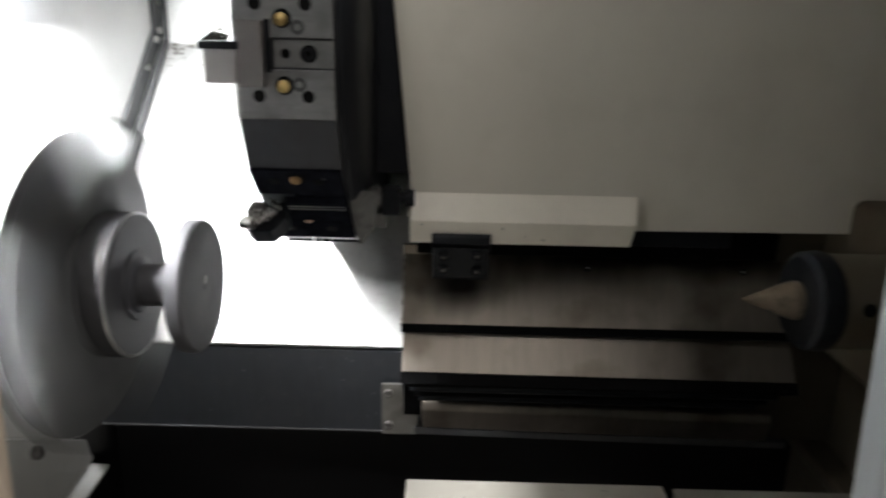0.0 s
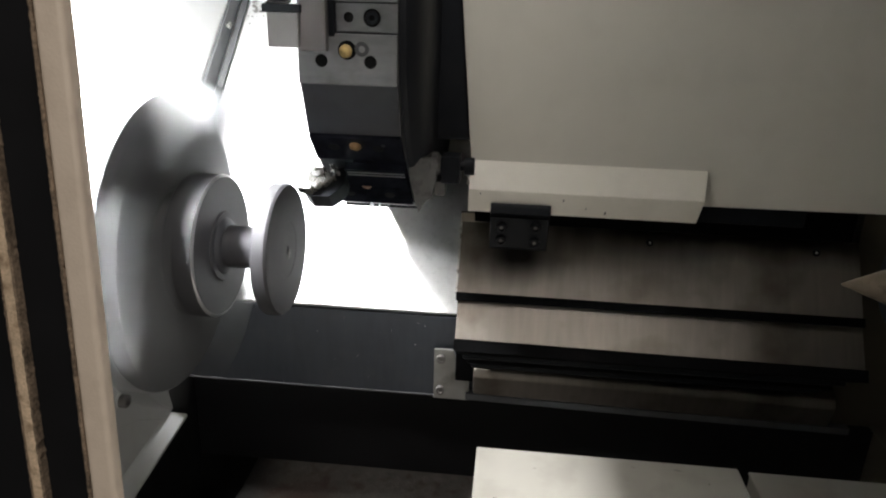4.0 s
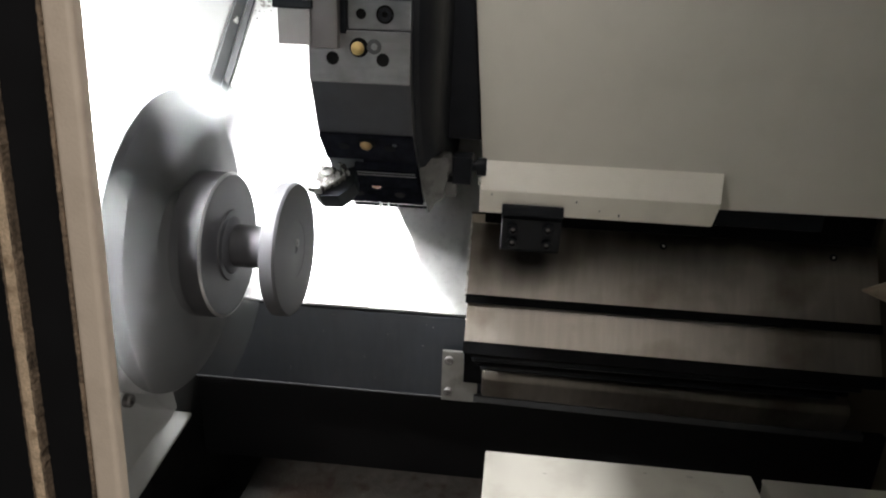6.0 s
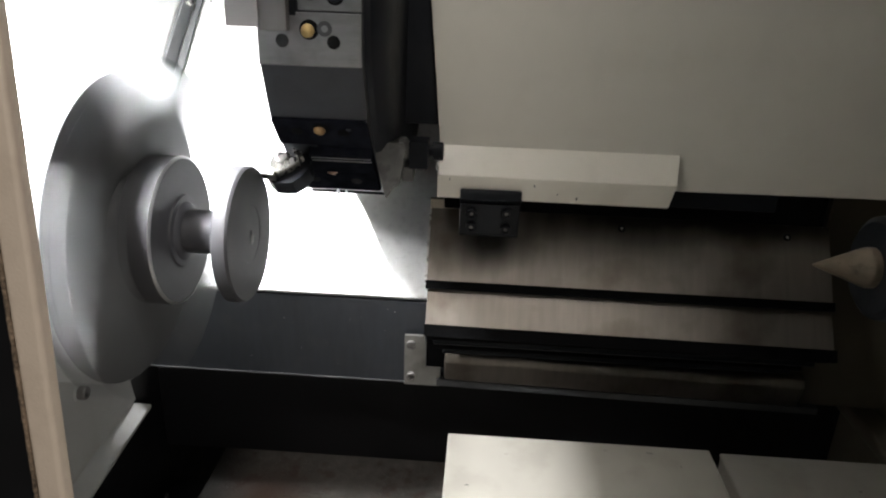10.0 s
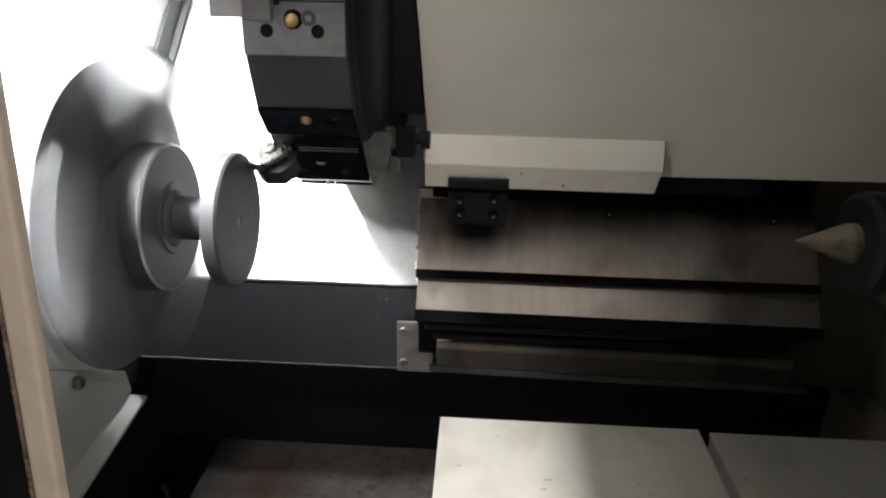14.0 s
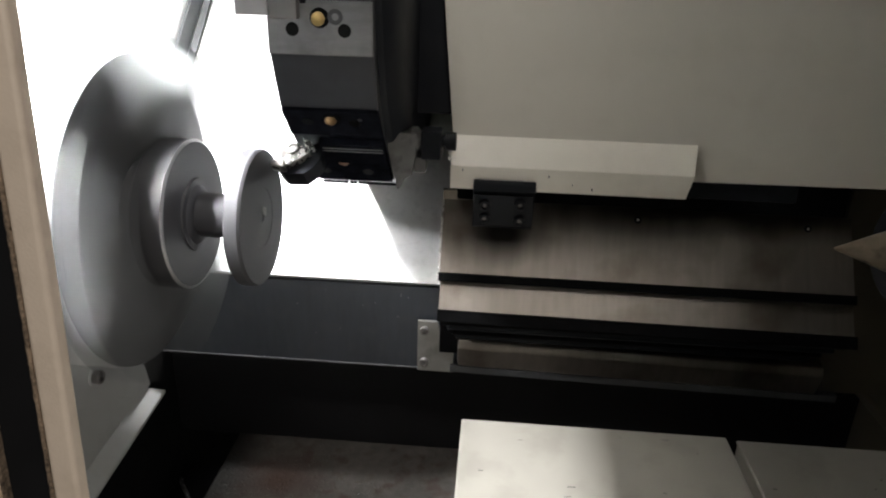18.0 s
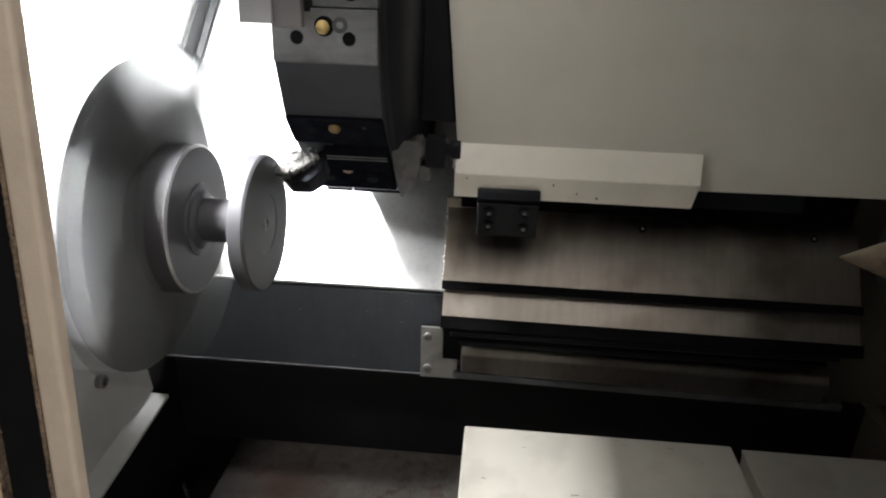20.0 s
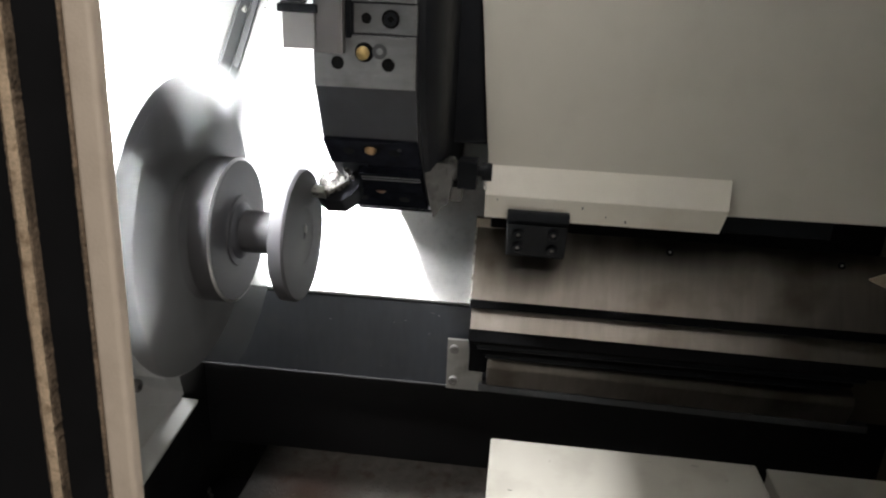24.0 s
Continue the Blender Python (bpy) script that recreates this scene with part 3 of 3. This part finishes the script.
b = prism([(-0.5, 24.6), (2.6, 18.6), (9.5, 19.5), (10, 25.6)], 2.5, 11.2, 0.5, axis="y")
b.transform(m)
part("insert", b, BRIGHT_STEEL, lower, "bright carbide insert")
b = stud((13, 10.3, 10.5), (0, 1, 0), 4.2, 1.6, 20)
b.transform(m)
part("insert_screw", b, HOLDER_STEEL, lower)
b = prism([(20, 3), (26, 5), (30, 12), (27, 13), (22, 8)], 9, 13, 0.7, axis="y")
b.transform(m)
part("finger", b, CARBIDE, lower, "bent steel clamp finger")
b = box(32, TX1, -12, 12, 1.4, 8, 0.8)
b.transform(m)
part("shank", b, SHADED_STEEL, lower)
for yy in (5, 8.4):
    b = box(34, TX1 - 1, yy, yy + 1.0, 8, 8.7, 0.2, 1)
    b.transform(m)
    part("clamp_bar", b, FACE_STEEL, lower)

# clamp block on the far side of the lower station
block = thing("tool_block", (95, 60, 45), "oily cast tool block with black cap screws on the turret", "tool holder")
part("wedge_casting", prism([(76, 46), (77, 34), (81, 16), (84.5, 3), (86, 4), (90, 11.5), (94.8, 14.5), (98, 30), (98, 46)], 48, 72, 1.2, axis="y"), CAST_STEEL, block, "stained grey cast wedge")
part("step", box(101, 115.5, 52, 72, 26, 46.5, 1.0), BLACK_OXIDE, block)
part("lower_step", box(96, 104.5, 54, 72, 15.5, 27, 0.8), CAST_STEEL, block)
part("lug", turned([(91, 0), (91, 7), (94, 8.5), (99, 8), (101, 6), (101, 0)], 24, (56, 40)), CAST_STEEL, block, "rounded cast lug")
part("screw_neck", rod((115, 60, 38.5), (119, 60, 38.5), 4, 20), BLACK_OXIDE, block)
part("cap_screw", rod((118.5, 60, 38.5), (126, 60, 38.5), 6.6, 24), BLACK_OXIDE, block)

# ---- slide cover, which slides with the turret ----
cover = thing("slide_cover", (210, 90, 0), "large cream enamelled cross-slide cover with a folded lip", "machine cover")
b = bmesh.new()
prism([(122.5, 26), (300, 8), (520, 10), (520, 420), (86, 420)], 90, 96, 0.8, b, "y")
part("panel", b, CREAM_PAINT, cover)
b = prism(strip([(91, 38), (73, 17), (76, -2)], -3), 123, 307, 0.8)
for v in b.verts:
    if v.co.x > 300:
        v.co.x -= (38 - v.co.z) * 0.18
lip = part("lip", b, LIP_PAINT, cover, "paler folded lip")
b = bmesh.new()
prism([(76, -2), (73, 17), (91, 38), (94, 38), (94, -2)], 121.5, 123.5, 0.3, b)
part("lip_end", b, LIP_PAINT, lip)
for x, y, z, q in ((196, 72.6, 12, 0.5), (214, 73.4, 6, 0.35), (229, 74, 3, 0.6), (131, 73.2, 14, 0.4)):
    part("oil_fleck", box(x - q, x + q, y - 0.15, y + 0.4, z - 2.2 * q, z + 1.4 * q, 0.1, 1), CAST_STEEL, lip, "small dark oil fleck")
part("seam_screw", stud((122, 90, 20), (-1, 0, 0), 3.5, 3), BRIGHT_STEEL, cover)
part("under_bar", box(126, 430, 98, 118, -18, 6, 1.5), BLACK_RUBBER, cover, "black rubber wiper under the cover")
part("under_step", box(296, 388, 93, 97.5, -6, 9, 1.0), BLACK_OXIDE, cover)
# added block: stops lamp light and darkens what lies behind the panel
part("shade_block", prism([(120, -30), (118, 40), (118, 300), (290, 300), (290, 70), (170, -50)], 128, 436, 2), SHADE_BLACK, cover, "black block added behind the panel to keep light off the bed sheet")

# ---- upper way cover, which slides with the turret ----
PT, PB = (113, -23), (78, -76)
pn = Vector((PT[0] - PB[0], PT[1] - PB[1])).normalized()
pout = Vector((-pn.y, pn.x))
upper_cover = thing("way_cover", (278, 95, -50), "upper brushed stainless telescopic way cover with a black wiper", "way cover", "way covers")
part("plate", prism(strip([PT, PB], 2.2), 115, 441, 0.4), OIL_SHADE_STAINLESS, upper_cover)
# brighter metal added for the lit left edge of the plate
part("edge_strip", prism([(PT[0] - 1.5, PT[1] + 1), (PB[0] - 1.5, PB[1] + 1), (PB[0] + 1.5, PB[1] - 1), (PT[0] + 1.5, PT[1] - 1)], 113.6, 114.9, 0.2), BRIGHT_STEEL, upper_cover, "bright strip standing in for the lit edge of the sheet")
part("end_tab", prism([(PT[0] - 2, PT[1]), (PT[0] - 4, PT[1] + 9), (PT[0] - 1, PT[1] + 10), (PT[0] + 8, PT[1] - 4)], 114, 136, 0.4), STAINLESS, upper_cover)
part("end_wall", prism([PT, PB, (PB[0] + 8, PB[1] - 5), (PT[0] + 8, PT[1] - 5)], 115, 117, 0.3), STAINLESS, upper_cover)
part("wiper", prism(strip([(PB[0] + pn[0] * 1.5 + pout[0] * 1.2, PB[1] + pn[1] * 1.5 + pout[1] * 1.2), (PB[0] - pn[0] * 5.7 + pout[0] * 0.5, PB[1] - pn[1] * 5.7 + pout[1] * 0.5)], 4), 114.5, 441.5, 0.5), BLACK_RUBBER, upper_cover, "black rubber wiper lip")
for x in (273, 407):
    screw = part("screw", stud((x, 107.5, -31.5), (0, pout[0], pout[1]), 3.0, 3.0), BLACK_OXIDE, upper_cover)
    # bright bead put on the head for its glint
    part("screw_glint", stud((x, 107.5 + pout[0] * 2, -31.5 + pout[1] * 2), (0, pout[0], pout[1]), 1.0, 0.9, 12), BRIGHT_STEEL, screw, "bright bead standing in for the screw's glint")

bracket = thing("wiper_bracket", (164, 92, -15), "black steel clamp bracket with four cap screws", "bracket")
part("plate", prism([(70, 5), (72, 7), (96, 4), (100, -14), (91, -38), (86, -36), (88, -12), (68, 0)], 139.5, 187, 1.0), BLACK_OXIDE, bracket)
part("front_block", prism([(71, -4), (78, -32), (87, -36), (92, -12)], 140, 186.5, 1.2), BLACK_OXIDE, bracket)
for x, s in ((149, 0.3), (176, 0.25), (149, 0.72), (176, 0.75)):
    at = Vector((x, 71 + 7 * s, -4 - 28 * s))
    screw = part("cap_screw", stud(at, (0, -0.97, -0.24), 4.4, 3.6), BLACK_OXIDE, bracket)
    # paler piece in each head, put in for its small glint
    part("socket", stud(at + Vector((0, -1.6, -0.4)), (0, -0.97, -0.24), 1.5, 0.8, 6), HOLDER_STEEL, screw, "paler socket piece standing in for the glint")

# ---- lower way covers and rail, which travel with the saddle ----
def sinking(b, fall=0.0165):
    """Lets a long bar sink towards the tailstock."""
    for v in b.verts:
        v.co.z -= fall * (v.co.x - 116)
    return b


lower_cover = thing("way_cover", (278, 80, -85), "lower brushed stainless telescopic way cover with nested black stages", "way cover", "way covers")
part("plate", sinking(prism(strip([(108, -42), (68.5, -99.5)], 2.2), 116, 442, 0.4), 0.006), STAINLESS, lower_cover)
part("end_wall", prism([(106, -46), (70, -99), (76, -104), (112, -50)], 116, 118, 0.3), STAINLESS, lower_cover)
part("wiper", sinking(prism(strip([(69, -96.5), (64.5, -105.5)], 4), 115.5, 443, 0.5), 0.006), BLACK_RUBBER, lower_cover, "black rubber wiper lip")
for i in range(4):
    x0 = 119 + 3.5 * i
    y, z = 72 + 9.5 * i, -106 - 9.5 * i
    part("stage", prism([(y, z + 6), (y - 3, z - 4), (y + 1, z - 7), (y + 12, z), (y + 30, z + 20)], x0, 440 - 4 * i, 0.8), BLACK_OXIDE if i % 2 else BLACK_RUBBER, lower_cover, "black nested cover stage")
rail = thing("saddle_rail", (300, 118, -167), "brushed steel rail along the foot of the saddle", "guide rail")
part("bar", sinking(prism([(116, -150), (128, -147), (128, -178), (120, -180), (113, -157)], 131, 452, 2.2)), STAINLESS, rail)
part("foot", sinking(box(124, 472, 121, 129, -187.5, -180.5, 0.8)), TRIM_GREY, rail, "dull grey steel foot strip")
plate = thing("screw_plate", (110, 130, -166), "small stainless fixing plate with two screws", "fixing plate")
part("plate", prism([(93.5, -138), (112, -138), (118, -166), (127, -170), (127, -190), (93.5, -190)], 124, 127.5, 0.6, axis="y"), PLATE_STEEL, plate)
for z in (-147, -180):
    part("screw", stud((100, 124.5, z), (0, -1, 0), 4.2, 4), HOLDER_STEEL, plate)
part("bellows", box(114, 132, 118, 130, -166, -112, 1.0), BLACK_RUBBER, lower_cover, "black corner boot")

rng = np.random.default_rng(7)
verts, faces = [], []
for i in range(2600):
    x, y = rng.uniform(-108, 200), rng.uniform(-20, 190)
    l, w, h = rng.uniform(0.8, 3.4), rng.uniform(0.5, 1.2), rng.uniform(0.2, 0.7)
    a = rng.uniform(0, 6.283)
    ca, sa = math.cos(a), math.sin(a)
    n = len(verts)
    for u, v, k in ((-l, -w, 0), (l, -w, 0), (l, w, 0), (-l, w, 0), (0, 0, h)):
        verts.append(((x + u * ca - v * sa) / 1000, (y + u * sa + v * ca) / 1000, (FLOOR_Z + k) / 1000))
    faces += [(n, n + 1, n + 4), (n + 1, n + 2, n + 4), (n + 2, n + 3, n + 4), (n + 3, n, n + 4)]
me = bpy.data.meshes.new("swarf")
me.from_pydata(verts, [], faces)
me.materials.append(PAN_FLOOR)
swarf = new("swarf", me)
swarf.location = (0, 0, AXIS)
tagged(swarf, "fine oily metal swarf strewn over the chip pan", "swarf", kind="stuff")

# ---- chip tray boards ----
for x0, x1, yb, zt, tone in ((140, 350, 39, -179, "pale"), (360, 530, 43, -184, "dim")):
    tray = thing("tray_board", ((x0 + x1) / 2, -80, zt - 10), "satin steel tray board with rounded corners over the chip pan", "tray", "tray boards")
    part("top", box(x0, x1, -200, yb, zt - 3, zt, 1.4, 3), TRAY_STEEL, tray)
    part("skirt", box(x0 + 1, x1 - 1, yb - 4, yb - 1, zt - 28, zt - 3.2, 0.6), TRAY_STEEL, tray)
    marks = bmesh.new()
    for i in range(9):
        mx, my = rng.uniform(x0 + 8, x1 - 10), rng.uniform(-60, yb - 6)
        ml, mw, ma = rng.uniform(0.5, 3.2), rng.uniform(0.2, 0.5), rng.uniform(-0.4, 0.4)
        b = box(-ml, ml, -mw, mw, 0, 0.12)
        b.transform(Matrix.Translation((mx, my, zt)) @ Matrix.Rotation(ma, 4, "Z"))
        join(marks, b)
    tagged(part("flecks", marks, CAST_STEEL, tray, "small dark chips and scratches"), kind="stuff")
    part("side_skirt", box(x0 + 0.5, x0 + 3, -199, yb - 5, zt - 28, zt - 3.2, 0.6), TRAY_STEEL, tray)

# ---- drops of coolant that fall from the turret into the pan ----
# seconds at which each drop passes a height, its place along the turret's underside, and its radius
DRIPS = []
for t, z, x, size in ((2.0, -128, 40, 1.1), (5.0, -118, 38, 1.2), (9.0, -199, 53, 0.7), (15.5, -160, 39, 1.0), (18.5, -228, 45, 0.9), (22.0, -202, 38, 1.1)):
    b = turned([(0, 0), (0.4 * size, 0.7 * size), (1.4 * size, size), (2.4 * size, 0.8 * size), (4.2 * size, 0.45 * size), (5.6 * size, 0)], 12)
    b.transform(Matrix.Translation((x, 100, -11.5)) @ Matrix.Rotation(radians(-90), 4, "Y"))
    drop = thing("coolant_drop", (x, 100, -11.5), "milky drop of coolant falling from the turret", "coolant drop", "coolant drops")
    part("bead", b, COOLANT, drop)
    DRIPS.append((drop, t, z))

# ---- tailstock ----
tail = thing("tailstock", (470, 0, 0), "dark tailstock quill with a browned steel live centre", "tailstock")
part("centre_point", turned([(375, 0), (375.6, 0.8), (407, 13), (409, 13.5), (420, 13.5)], 48), RUSTY_STEEL, tail, "browned steel cone point")
part("collar", turned([(413, 12), (413, 30), (416, 34), (425, 35), (429, 34), (429, 12)], 64), BLACK_OXIDE, tail, "black bearing collar")
part("quill", turned([(430, 10), (430, 30), (432, 33), (530, 33), (530, 10)], 64), DIM_BROWN, tail)
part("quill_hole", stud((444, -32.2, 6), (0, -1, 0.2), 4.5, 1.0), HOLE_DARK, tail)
part("body", box(500, 534, -50, 190, -90, 50, 8, 3), DIM_BROWN, tail)

# ---- work light under the roof ----
lamp = thing("work_light", LAMP_EYE, "white machine work light under the roof", "lamp")
part("housing", box(LAMP_EYE[0] - 2.5, LAMP_EYE[0] + 22, LAMP_EYE[1] - 172, LAMP_EYE[1] + 172, LAMP_EYE[2] + 3, LAMP_EYE[2] + 30, 3), WHITE_PAINT, lamp)
# both sheets are added out of view to cut off the tube's beam
part("shield", prism([(-140, 197.5), (-139, 197.5), (-139, 438), (-140, 438)], -228, 150, axis="y"), BLACK_OXIDE, lamp, "dark sheet shield beside the lamp")
part("back_shield", prism([(-166, 210), (-165, 210), (-165, 438), (-166, 438)], -228, 390, axis="y"), WHITE_PAINT, lamp, "white sheet shield behind the lamp")

roof_lamp = thing("roof_lamp", ROOF_LAMP, "flat white lamp panel under the enclosure roof", "lamp")
part("housing", box(ROOF_LAMP[0] - 72, ROOF_LAMP[0] + 72, ROOF_LAMP[1] - 22, ROOF_LAMP[1] + 22, ROOF_LAMP[2] + 2, 439.5, 2), WHITE_PAINT, roof_lamp)

# ---- sliding door edge and jamb, in a front that leans back ----
def leaning(b):
    """Leans a body of the machine's front back by four degrees."""
    for v in b.verts:
        v.co.y += 0.073 * (v.co.z - 170)
    return b


def tape(x0, x1, y0, y1, z0, z1, seed, rough):
    """A strip of sealing tape with an uneven, torn edge."""
    r = np.random.default_rng(seed)
    b = bmesh.new()
    rows, n = [], 760
    for i in range(n + 1):
        z = z0 + (z1 - z0) * i / n
        a, c = x0 + rough * r.normal(), x1 + rough * r.normal()
        rows.append([b.verts.new(p) for p in ((a, y1, z), (a, y0 + 0.6, z), (a + 0.6, y0, z), (c - 0.6, y0, z), (c, y0 + 0.6, z), (c, y1, z))])
    for p, q in zip(rows, rows[1:]):
        for k in range(6):
            b.faces.new((p[k], p[(k + 1) % 6], q[(k + 1) % 6], q[k]))
    b.faces.new(rows[0])
    b.faces.new(rows[-1][::-1])
    return b


door = thing("sliding_door", (-60, -215, -200), "beige sliding machine door, pushed open, with a dark gap", "door")
part("edge_panel", leaning(box(-5.8, 4.6, -222.5, -215, -500, 378, 2.0, 4)), DOOR_PAINT, door)
part("edge_sealer", leaning(tape(-7.2, -5.6, -222.7, -217, -500, 378, 3, 0.13)), DOOR_EDGE, door, "grimy brown sealing strip")
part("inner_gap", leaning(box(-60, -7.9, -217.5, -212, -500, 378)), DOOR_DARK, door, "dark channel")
part("inner_rib", leaning(box(-31.2, -26.3, -222, -217.7, -500, 378, 1.2)), RIB_TAPE, door)
part("rib_sealer", leaning(tape(-31.6, -30.8, -222.1, -217.7, -500, 378, 4, 0.13)), DOOR_EDGE, door, "grimy brown sealing strip")
part("rib_tape", leaning(tape(-26.7, -26.0, -222.1, -217.7, -500, 378, 5, 0.13)), DOOR_EDGE, door, "grimy brown sealing strip")
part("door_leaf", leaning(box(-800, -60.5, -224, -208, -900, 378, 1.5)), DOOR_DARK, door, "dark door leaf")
right_door = thing("door_jamb", (340, -215, -200), "pale grey door jamb at the tailstock side", "door jamb")
part("jamb", leaning(box(331, 560, -224, -206, -900, 378, 3)), JAMB_PAINT, right_door)

# ---- workshop round the machine ----
struct("floor", box(-3000, 3000, -3500, 1500, -1070, -1050), SHOP_FLOOR, "grey workshop concrete floor", "floor")
struct("wall_south", box(-3000, 3000, -3520, -3500, -1050, 2200), SHOP_WALL, "plain workshop wall behind the camera", "wall")
struct("wall_west", box(-3020, -3000, -3500, 1500, -1050, 2200), SHOP_WALL, "plain workshop wall", "wall")
struct("wall_east", box(3000, 3020, -3500, 1500, -1050, 2200), SHOP_WALL, "plain workshop wall", "wall")
struct("ceiling", box(-3000, 3000, -3500, 1500, 2200, 2220), SHOP_WALL, "plain workshop ceiling", "ceiling")

# ---- what moves ----
SADDLE = [(0.0, 17.8), (0.5, 17.2), (0.93, 0.6), (1.2, 0.5), (4.0, 0.5), (12.0, 0.5), (20.0, 0.3), (24.0, 0.0)]
FEED = [(0.0, -16.4), (2.5, -15.9), (5.0, -15.3), (7.0, -14.5), (9.0, -13.2), (12.0, -10.7), (14.0, -9.3), (17.0, -7.0), (21.0, -3.7), (24.0, 0.0)]


def between(rows, t):
    for (t0, a), (t1, b) in zip(rows, rows[1:]):
        if t <= t1:
            return a + (b - a) * (t - t0) / (t1 - t0)
    return rows[-1][1]


def motions():
    stops = [0.0, 0.25, 0.5, 0.6, 0.7, 0.8, 0.93, 1.0, 1.2] + [1.5 + 0.5 * k for k in range(46)]
    for ob in (turret, upper, lower, block, cover, upper_cover, bracket):
        rows = []
        for t in stops:
            c, e = between(SADDLE, t), between(FEED, t) * 0.7071
            rows.append((t, spot(ob["base"], c, -e, -e)))
        walk(ob, rows)
    for drop, t, z in DRIPS:
        x, y, top = drop["base"]
        rows = []
        e = between(FEED, t) * 0.7071
        start = t - math.sqrt(2 * (top - e - z) / 9810)
        for k in range(721):
            now = k / 30
            if now <= start:
                c, e = between(SADDLE, now), between(FEED, now) * 0.7071
                rows.append((now, spot((x, y, top), c, -e, -e)))
            else:
                c, e = between(SADDLE, start), between(FEED, start) * 0.7071
                rows.append((now, spot((x, y, 0), c, -e, max(FLOOR_Z - 6, top - e - 4905 * (now - start) ** 2))))
        walk(drop, rows)
    for ob in (lower_cover, rail, plate):
        walk(ob, [(t, spot(ob["base"], between(SADDLE, t))) for t in stops])
    for ob in (chuck, work):
        walk(ob, [(k / 30, spot(ob["base"]) @ pose(0, 0, 0, 80 * k + 80)) for k in range(721)])


motions()
